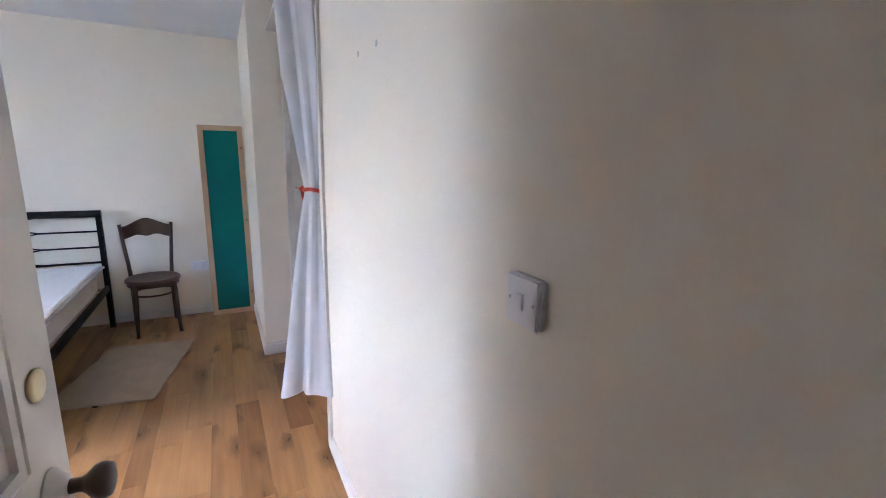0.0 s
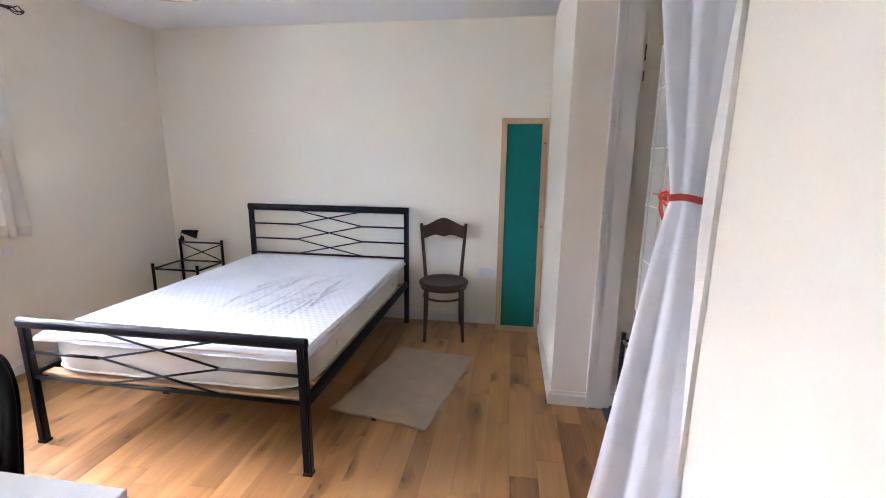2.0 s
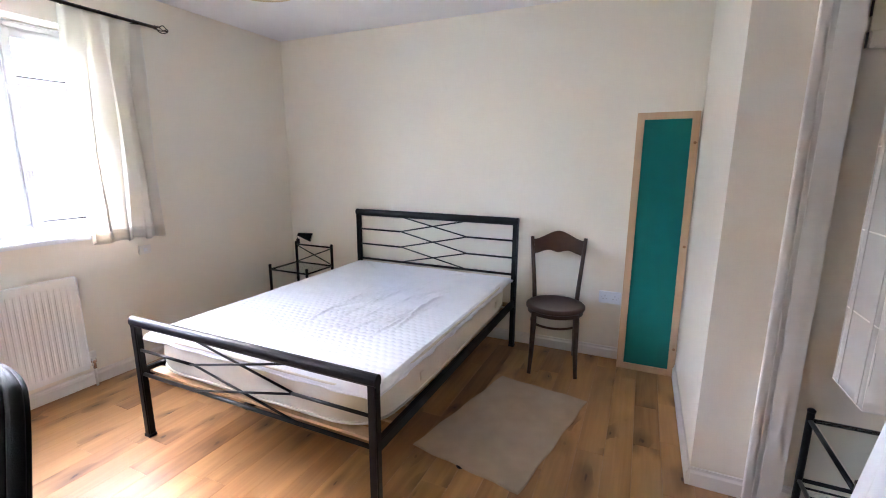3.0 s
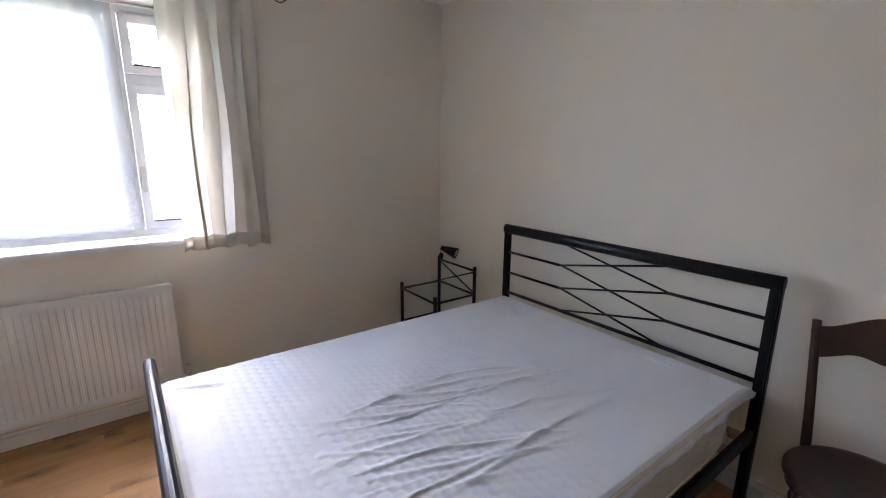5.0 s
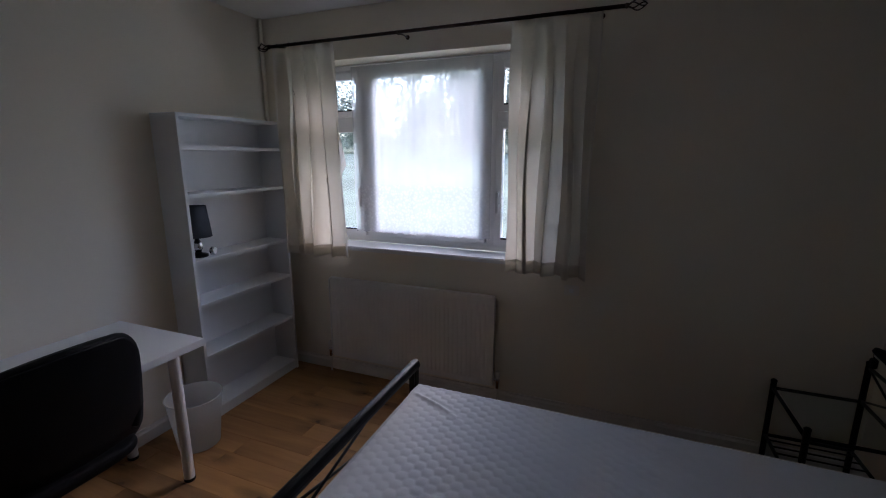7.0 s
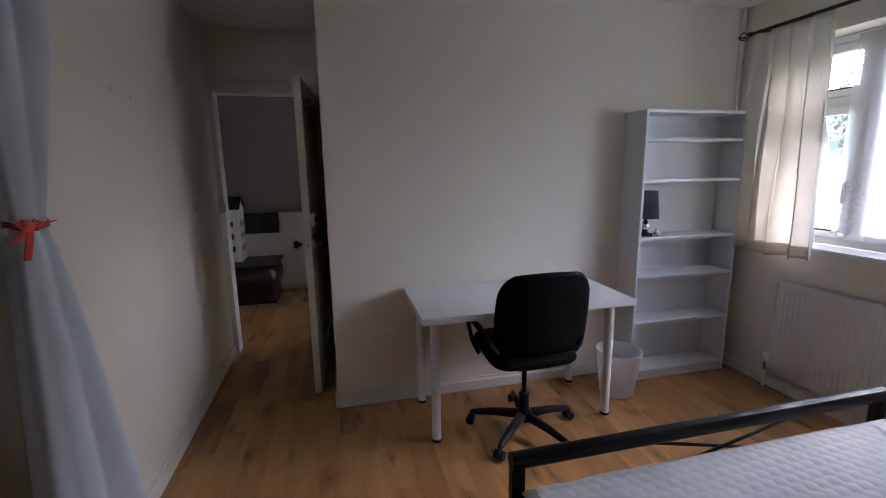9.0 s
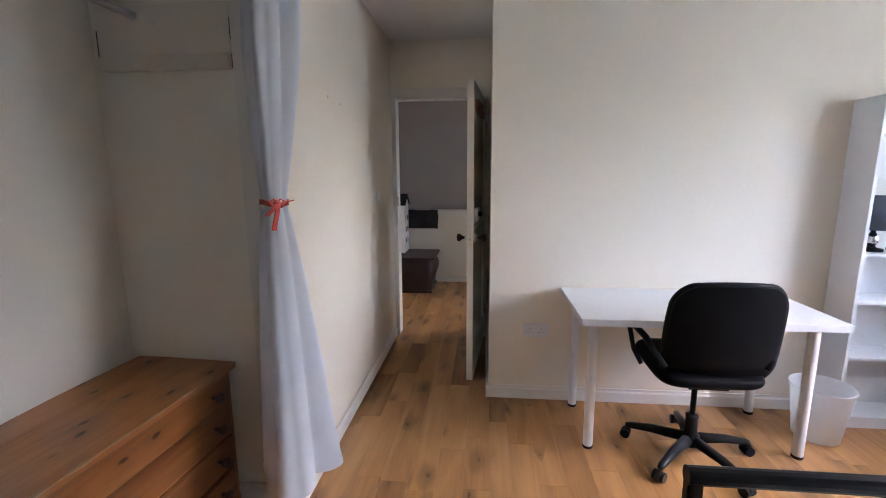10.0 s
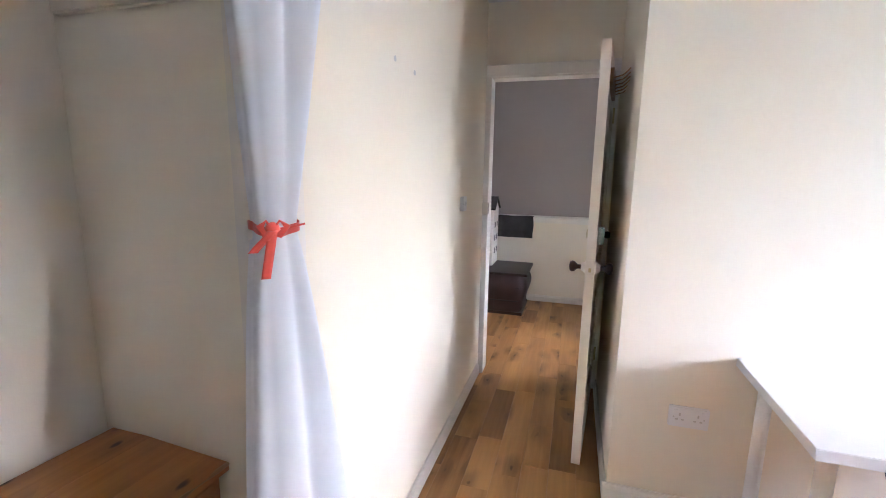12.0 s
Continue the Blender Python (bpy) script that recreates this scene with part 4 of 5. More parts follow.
# ---------------------------------------------------------------- ceiling lamp
def pendant():
    p = thing("pendant_lamp", "cream fabric cone shade hanging from the ceiling on a flex", "ceiling lamp", (-1.77, 3.05, CE))
    part("ceiling_rose", lathe([(0.045, -0.0005), (0.044, -0.012), (0.02, -0.03), (0.006, -0.034)], 24), GLOSS, p, smooth=True)
    part("flex", tube([(0, 0, -0.03), (0, 0, -0.20)], 0.003), GLOSS, p, smooth=True)
    part("lamp_holder", lathe([(0.012, -0.255), (0.018, -0.245), (0.018, -0.205), (0.008, -0.195)], 16), GLOSS, p, smooth=True)
    part("bulb", lathe([(0.013, -0.255), (0.028, -0.285), (0.029, -0.305), (0.018, -0.328), (0.004, -0.333)], 18), SHADEW, p, "unlit pearl bulb", smooth=True)
    s = part("shade", lathe([(0.172, -0.335), (0.085, -0.200), (0.084, -0.200), (0.171, -0.335)], 44, hollow=True), LAMPSHADE, p, smooth=True)
    for r, z in ((0.171, -0.336), (0.084, -0.199)):
        part("trim_ring", tube([(r * math.cos(k * math.pi / 24), r * math.sin(k * math.pi / 24), z) for k in range(48)], 0.0028, 6, closed=True), BRASS, s, "thin bound edge", smooth=True)
    for k in range(3):
        a = k * 2.094
        part("spider_arm", tube([(0.016 * math.cos(a), 0.016 * math.sin(a), -0.215), (0.083 * math.cos(a), 0.083 * math.sin(a), -0.202)], 0.0015, 5), BRASS, s)


pendant()


# ---------------------------------------------------------------- desk
def desk():
    d = thing("desk", "plain white desk with four round white legs", "desk", (-2.143, YD + 0.005, 0))
    w, dp, h = 1.195, 0.597, 0.732
    part("tabletop", box(0, w, 0, dp, h - 0.034, h), WHITE, d, bevel=0.002)
    for x in (0.085, w - 0.085):
        for y in (0.07, dp - 0.11):
            leg = part("leg", tube([(x, y, 0.014), (x, y, h - 0.034)], 0.0245, 20), WHITE, d, smooth=False)
            part("foot", lathe([(0.024, 0), (0.026, 0.004), (0.026, 0.016), (0.02, 0.018)], 18, (x, y, 0)), RUBBER, leg, "black plastic levelling foot")
            part("mounting_plate", box(x - 0.05, x + 0.05, y - 0.05, y + 0.05, h - 0.039, h - 0.0345), WHITE, leg)


desk()


# ---------------------------------------------------------------- office chair
def office_chair():
    c = thing("office_chair", "black leatherette swivel chair pushed up to the desk", "office chair", (-1.525, 1.735, 0), 0)
    hub = part("hub", lathe([(0.040, 0.065), (0.046, 0.075), (0.044, 0.115), (0.030, 0.135), (0.028, 0.21), (0.030, 0.225), (0.020, 0.23)], 20), PLASTIC, c, smooth=True)
    part("gas_lift", tube([(0, 0, 0.225), (0, 0, 0.43)], 0.0135, 14), BLACK, c, smooth=True)
    for k in range(5):
        a = radians(43 + 72 * k)
        u = Vector((math.cos(a), math.sin(a), 0))
        arm = part("base_arm", tube([u * 0.03 + Vector((0, 0, 0.098)), u * 0.18 + Vector((0, 0, 0.088)), u * 0.285 + Vector((0, 0, 0.070)), u * 0.303 + Vector((0, 0, 0.066))], [0.027, 0.022, 0.0165, 0.012], 10), PLASTIC, c, smooth=True)
        w = Vector((-u.y, u.x, 0))
        q = u * 0.285
        caster = part("caster", tube([q + Vector((0, 0, 0.072)), q + Vector((0, 0, 0.045))], 0.007, 8), PLASTIC, arm)
        caster_hood = tube([q - w * 0.006 + u * 0.016 + Vector((0, 0, 0.03)), q + w * 0.006 + u * 0.016 + Vector((0, 0, 0.03))], 0.024, 14)
        part("caster_hood", caster_hood, PLASTIC, arm, smooth=False)
        for s in (-1, 1):
            bm = tube([q + w * s * 0.009 + u * 0.016 + Vector((0, 0, 0.0245)), q + w * s * 0.026 + u * 0.016 + Vector((0, 0, 0.0245))], 0.0245, 18)
            part("caster_wheel", bm, PLASTIC, arm, smooth=False)
    part("mechanism", box(-0.10, 0.10, -0.14, 0.14, 0.420, 0.455), PLASTIC, c, bevel=0.012)

    def pad(wx, wy, h, puff, n=5.0):
        def fn(u, v):
            a = u * 2 * math.pi
            ca, sa = math.cos(a), math.sin(a)
            sh = math.sin(math.pi * min(max(v, 0.0), 1.0)) ** 0.35 if 0 < v < 1 else 0.0
            k = 0.86 + 0.14 * sh
            return (math.copysign(abs(ca) ** (2 / n), ca) * wx * k, math.copysign(abs(sa) ** (2 / n), sa) * wy * k, h * v)
        bm = sheet(fn, 64, 10, loop=True)
        bm.verts.ensure_lookup_table()
        ends = [(bm.verts[0:64], -puff), (bm.verts[640:704], h + puff)]
        for base, z in ends:
            inner = [bm.verts.new((v.co.x * 0.7, v.co.y * 0.7, z)) for v in base]
            for i in range(64):
                bm.faces.new((base[i], base[(i + 1) % 64], inner[(i + 1) % 64], inner[i]))
            bm.faces.new(inner)
        return bm

    s = part("seat", pad(0.240, 0.230, 0.058, 0.010), LEATHER, c, smooth=True)
    s.matrix_basis = pose(0, -0.03, 0.462, -3, 0, 0)

    # the back: a shell that rises from the seat's rear, bowed round the sitter, wider at the middle
    def shell(off):
        def fn(u, v):
            x = (u - 0.5) * 2
            v = 0.5 - 0.5 * math.cos(math.pi * v)
            half = 0.226 + 0.014 * math.sin(math.pi * v)
            if v > 0.80:
                half -= 0.075 * (1 - math.sqrt(max(0.0, 1 - ((v - 0.80) / 0.20) ** 2)))
            if v < 0.14:
                half -= 0.070 * (1 - math.sqrt(max(0.0, 1 - ((0.14 - v) / 0.14) ** 2)))
            b = x * half / 0.24
            z = 0.470 + 0.470 * v - 0.022 * b * b * v
            y = 0.150 + 0.060 * v - 0.050 * b * b - 0.03 * max(0, (0.18 - v) / 0.18)
            return (x * half - 0.025, y + off, z)
        return fn

    part("back_shell", sheet(shell(0.012), 26, 34, 0.016), LEATHER, c, "smooth black leatherette chair back", smooth=True)

    def cushion(u, v):
        p = Vector(shell(0)(0.04 + 0.92 * u, 0.05 + 0.92 * v))
        p.y -= 0.008 + 0.034 * (math.sin(math.pi * u) * math.sin(math.pi * v)) ** 0.4
        return p

    part("back_cushion", sheet(cushion, 26, 34, 0.012), LEATHER, c, "padded black leatherette back cushion", smooth=True)
    rim = [Vector(shell(0.004)(u, v)) for u, v in [(i / 14, 1) for i in range(15)] + [(1, 1 - i / 30) for i in range(1, 31)] + [(1 - i / 14, 0) for i in range(1, 15)] + [(0, i / 30) for i in range(1, 30)]]
    part("piping", tube(rim, 0.015, 10, closed=True), LEATHER, c, "rolled black leatherette edge", smooth=True)
    for sx in (-1, 1):
        pts = [(sx * 0.215, 0.165, 0.545), (sx * 0.262, 0.13, 0.612), (sx * 0.275, 0.06, 0.648), (sx * 0.275, -0.10, 0.652), (sx * 0.272, -0.165, 0.640), (sx * 0.265, -0.185, 0.600), (sx * 0.252, -0.15, 0.50), (sx * 0.235, -0.08, 0.452)]
        part("armrest", tube(pts, [0.014, 0.018, 0.022, 0.022, 0.020, 0.016, 0.014, 0.014], 10, flat=0.7), PLASTIC, c, smooth=True)


office_chair()


# ---------------------------------------------------------------- bookcase and what stands on it
def bookcase():
    b = thing("bookcase", "tall white open bookcase with six shelves, nearly empty", "bookcase", (-3.212, YD + 0.004, 0))
    w, d, h, t = 0.768, 0.196, 1.79, 0.018
    for x in (0, w - t):
        part("side_panel", box(x, x + t, 0, d, 0, h), WHITE, b, bevel=0.0015)
    part("back_panel", box(t, w - t, 0.004, 0.009, 0.05, h - t), WHITE, b)
    part("top_panel", box(t, w - t, 0.004, d, h - t, h), WHITE, b, bevel=0.0015)
    part("plinth", box(t, w - t, d - 0.03, d - 0.012, 0, 0.052), WHITE, b)
    for z in (0.07, 0.418, 0.734, 0.992, 1.362, 1.617):
        part("shelf", box(t, w - t, 0.0095, d - 0.003, z - t, z), WHITE, b, bevel=0.0015)


bookcase()


def table_lamp():
    l = thing("table_lamp", "small table lamp with a dark grey shade on a bookcase shelf", "table lamp", (-2.560, YD + 0.105, 0.992))
    part("base", lathe([(0.050, 0.0), (0.052, 0.004), (0.050, 0.014), (0.022, 0.020), (0.016, 0.030)], 28), BLACK, l, "glossy dark lamp base", smooth=True)
    part("stem", lathe([(0.014, 0.028), (0.026, 0.045), (0.030, 0.065), (0.022, 0.088), (0.012, 0.10), (0.009, 0.13)], 24), CHROME, l, "polished turned lamp stem", smooth=True)
    part("shade", lathe([(0.082, 0.118), (0.064, 0.296), (0.062, 0.296), (0.080, 0.119)], 36, hollow=True), SHADE, l, "tapered dark grey fabric shade", smooth=True)
    part("bulb", lathe([(0.012, 0.13), (0.014, 0.15), (0.028, 0.185), (0.024, 0.21), (0.006, 0.226)], 18), SHADEW, l, smooth=True)


table_lamp()


def shelf_clock():
    c = thing("desk_clock", "small round chrome item lying beside the lamp", "ornament", (-2.628, YD + 0.142, 0.992), 20)
    part("body", lathe([(0.020, -0.012), (0.026, -0.009), (0.026, 0.009), (0.020, 0.012)], 24, (0, 0, 0.026), axis="y"), CHROME, c, smooth=True)
    part("face", lathe([(0.0195, 0.0122), (0.0195, 0.0132)], 24, (0, 0, 0.026), axis="y"), WHITE, c, "pale round face")


shelf_clock()


def waste_bin():
    b = thing("waste_bin", "frosted white plastic waste bin between desk and bookcase", "waste bin", (-2.285, 1.50, 0))
    part("tub", lathe([(0.098, 0.0), (0.105, 0.004), (0.138, 0.285), (0.142, 0.288), (0.142, 0.294), (0.135, 0.294), (0.102, 0.008), (0.02, 0.006)], 40), BINP, b, smooth=True)
    part("rim", tube([(0.140 * math.cos(k * math.pi / 20), 0.140 * math.sin(k * math.pi / 20), 0.292) for k in range(40)], 0.004, 6, closed=True), BINP, b, smooth=True)


waste_bin()


# ---------------------------------------------------------------- the bedroom door, standing open
def door():
    d = thing("door_1", "white gloss panelled door standing open into the passage", "door", (XL + 0.030, YDOOR + 0.006, 0), kind="structure")
    hx, hy = XL + 0.030, YDOOR + 0.006
    a = math.degrees(math.atan2(1.026 - hy, -0.412 - hx))
    d.matrix_basis = pose(hx, hy, 0.008, 0, 0, a)
    w, h, t = math.hypot(1.026 - hy, -0.412 - hx), 1.976, 0.042
    # local x along the leaf from the hinge, local +y faces the passage wall, -y the walker
    st = 0.10
    bm = box(0, st, -t, 0, 0, h)
    box(w - st, w, -t, 0, 0, h, bm)
    for z0, z1 in ((0, 0.20), (0.86, 1.04), (h - 0.11, h)):
        box(st, w - st, -t, 0, z0, z1, bm)
    leaf = part("leaf", bm, DOORW, d)
    for z0, z1 in ((0.20, 0.86), (1.04, h - 0.11)):
        part("panel", box(st - 0.004, w - st + 0.004, -t + 0.013, -0.013, z0 - 0.004, z1 + 0.004), DOORW, leaf)
        for y0, y1 in ((-t + 0.004, -t + 0.013), (-0.013, -0.004)):
            bm = box(st, st + 0.016, y0, y1, z0, z1)
            box(w - st - 0.016, w - st, y0, y1, z0, z1, bm)
            box(st + 0.016, w - st - 0.016, y0, y1, z0, z0 + 0.016, bm)
            box(st + 0.016, w - st - 0.016, y0, y1, z1 - 0.016, z1, bm)
            part("moulding", bm, DOORW, leaf)
    for s in (-1, 1):
        y = 0.0 if s > 0 else -t
        k = part("door_knob", lathe([(0.012, 0.0), (0.0105, s * 0.006), (0.0105, s * 0.036), (0.014, s * 0.042), (0.024, s * 0.052), (0.0265, s * 0.062), (0.023, s * 0.072), (0.010, s * 0.076)], 24, (w - 0.062, y, 0.985), axis="y"), BENT, d, "dark brown door knob on a slim neck", smooth=True)
        part("rose", lathe([(0.030, 0), (0.030, s * 0.004), (0.022, s * 0.010), (0.018, s * 0.020), (0.013, s * 0.022)], 24, (w - 0.062, y, 0.985), axis="y"), GLOSS, k, "painted knob rose", smooth=True)
        part("escutcheon" if s < 0 else "latch_knob", lathe([(0.023, 0), (0.023, s * 0.005), (0.017, s * 0.008), (0.006, s * 0.009)], 24, (w - 0.058, y, 1.145), axis="y"), BRASS, d, "worn brass lock cylinder", smooth=True)
    part("night_latch", box(w - 0.105, w + 0.002, 0.001, 0.030, 1.105, 1.185), CHROME, d, "grey metal night latch case", bevel=0.005)
    part("thumb_turn", lathe([(0.015, 0.030), (0.016, 0.040), (0.012, 0.052)], 18, (w - 0.055, 0, 1.145), axis="y"), PLASTIC, d, "dark latch thumb knob", smooth=True)
    part("edge_plate", box(w + 0.0003, w + 0.002, -t + 0.010, -0.010, 0.94, 1.03), DOORW, d, "painted lock plate")
    part("latch_bolt", box(w + 0.0005, w + 0.007, -t + 0.015, -0.015, 0.975, 0.995), BRASS, d, "worn brass latch bolt", bevel=0.002)
    for z in (0.20, 1.0, 1.72):
        part("hinge", tube([(-0.006, 0.004, z), (-0.006, 0.004, z + 0.09)], 0.006, 10), BRASS, d, "brass butt hinge", smooth=True)
    # coat rack screwed to the back of the leaf
    k = part("rack_board", sheet(lambda u, v: (w - 0.53 + 0.50 * u, 0.0145, 1.835 + 0.10 * (v - 0.5) * (0.55 + 0.45 * math.sin(math.pi * u) ** 0.5)), 24, 4, 0.014), BOARD, d, "varnished wooden coat-hook board")
    for i in range(6):
        x = w - 0.50 + 0.088 * i
        part("hook", tube([(x, 0.015, 1.830), (x, 0.050, 1.838), (x, 0.062, 1.848), (x, 0.080, 1.866)], 0.0028, 8), BOARD, k, "thin turned wooden coat peg", smooth=True)


door()
t = thing("latch_keep", "grey metal latch keep on the door frame", "latch keep", (0.2655, YDOOR + 0.018, 1.187))
part("keep", box(-0.022, 0.022, 0.0005, 0.022, -0.042, 0.042), CHROME, t, bevel=0.004)


# ---------------------------------------------------------------- alcove
structure("floor_alcove", box(0.386, XALC, YALC0, YALC1, 0.0, 0.006), CARPET, "grey carpet on the alcove floor", "carpet")


def drawers():
    d = thing("chest_of_drawers", "antique pine chest of drawers with round wooden knobs", "chest of drawers", (0.565, 2.262, 0), 0)
    d.matrix_basis = pose(0.548, 2.252, 0.0, 0, 0, -4)
    w, dp, h = 0.80, 0.43, 0.655          # along y, along x, height; the front looks along -x
    for y in (0, w - 0.02):
        part("side_panel", box(0.012, dp, y, y + 0.02, 0.0, h - 0.024), PINE, d)
    part("back_panel", box(dp - 0.012, dp, 0.02, w - 0.02, 0.0, h - 0.024), PINE, d)
    for z in (0.062, 0.205, 0.352, 0.492, 0.618):
        part("drawer_rail", box(0.013, 0.033, 0.02, w - 0.02, z, z + 0.013), PINE, d)
    n = 3
    for k in range(n):
        part("top_board", box(-0.014 + (dp + 0.014) * k / n, -0.0143 + (dp + 0.014) * (k + 1) / n, -0.012, w + 0.012, h - 0.024, h), PINE, d, bevel=0.0009)
    part("worn_edge", tube([(-0.0135, -0.010 + (w + 0.02) * i / 24, h - 0.0035 + 0.0006 * math.sin(i * 2.3)) for i in range(25)], [0.0042 + 0.0026 * math.sin(i * 1.7 + 0.4) for i in range(25)], 6), WORN, d, "pale worn front edge of the top", smooth=True)
    part("plinth", box(0.005, 0.0195, 0.0, w, 0, 0.055), PINE, d, bevel=0.003)
    for z0, z1 in ((0.077, 0.203), (0.220, 0.350), (0.367, 0.490), (0.507, 0.616)):
        f = part("drawer_front", box(0.002, 0.022, 0.023, w - 0.023, z0, z1), PINE, d, bevel=0.004)
        for y in (0.115, w - 0.115):
            part("knob", lathe([(0.009, 0.002), (0.0085, -0.012), (0.013, -0.018), (0.0195, -0.026), (0.0205, -0.033), (0.016, -0.040), (0.006, -0.043)], 20, (0, y, (z0 + z1) / 2), axis="x"), KNOB, f, "turned brown wooden knob", smooth=True)


drawers()


def hanging_organiser():
    o = thing("hanging_organiser", "white fabric hanging organiser with open shelves", "organiser", (0.62, 3.315, 0))
    w, d, zs = 0.145, 0.12, (0.66, 0.93, 1.20, 1.47, 1.74, 1.93)
    for z in zs:
        part("shelf", sheet(lambda u, v: ((u - 0.5) * 2 * w, (v - 0.5) * 2 * d, z - 0.012 * math.sin(math.pi * u) * math.sin(math.pi * v)), 8, 8, 0.005), ORG, o, smooth=True)
    for s in (-1, 1):
        part("side_panel", sheet(lambda u, v: ((u - 0.5) * 2 * w, s * (d - 0.003 * math.sin(math.pi * ((v * 4.7) % 1))), zs[0] + v * (zs[-1] - zs[0])), 6, 40, 0.003), ORG, o, smooth=True)
    part("back_panel", sheet(lambda u, v: (w - 0.006 * math.sin(math.pi * ((v * 4.7) % 1)), (u - 0.5) * 2 * d * 0.98, zs[0] + v * (zs[-1] - zs[0])), 6, 40, 0.003), ORG, o, smooth=True)
    part("front_panel", sheet(lambda u, v: (-w + 0.004 * math.sin(math.pi * ((v * 4.7) % 1)), (u - 0.5) * 2 * d * 0.98, zs[0] + v * (zs[-1] - zs[0])), 6, 40, 0.002), FILM, o, "sheer fabric front", smooth=True)
    for y in (-0.075, 0.075):
        part("seam_band", box(-w - 0.003, -w - 0.0005, y - 0.011, y + 0.011, zs[0], zs[-1]), FILM, o, "stitched white band")
    for s in (-1, 1):
        part("strap", tube([(s * 0.10, 0, 1.93), (s * 0.04 + 0.10, 0, 1.985), (0.19, 0, 2.005)], 0.006, 6, flat=0.4), ORG, o)


hanging_organiser()

t = thing("hanging_rail", "white hanging rail across the alcove on wooden battens", "hanging rail", (0.81, 0, 1.99))
part("rail", tube([(0, YALC0 + 0.001, 0), (0, YALC1 - 0.001, 0)], 0.013, 14), GLOSS, t, smooth=True)
for y, s in ((YALC0, 1), (YALC1, -1)):
    part("rail_socket", lathe([(0.024, s * 0.0005), (0.024, s * 0.006), (0.017, s * 0.010), (0.017, s * 0.018)], 16, (0, y, 0), axis="y"), GLOSS, t, smooth=True)
for w, s in ((YALC0, 1), (YALC1, -1)):
    t = thing("batten", "cream painted wooden shelf batten on the alcove wall", "batten", (0, 0, 0))
    part("rail_batten", box(0.445, 0.975, w + s * 0.0005, w + s * 0.026, 1.797, 1.850), PAINT, t, bevel=0.005)
    part("upper_board", box(0.447, 0.968, w + s * 0.0005, w + s * 0.013, 1.853, 2.030), PAINT, t, bevel=0.002)
    for z0, z1 in ((1.80, 1.85), (1.90, 1.975)):
        part("open_joint", box(0.4425, 0.4455, w + s * 0.0005, w + s * 0.0145, z0, z1), DARKMARK, t, "dark open joint at the board's end")
    part("open_joint", box(0.969, 0.9715, w + s * 0.0005, w + s * 0.0125, 1.855, 1.945), DARKMARK, t, "dark open joint at the board's end")
    part("filled_hole", lathe([(0.016, s * 0.0128), (0.013, s * 0.0142), (0.004, s * 0.0146)], 14, (0.745, w, 1.965), axis="y"), GLOSS, t, "filled screw hole", smooth=True)


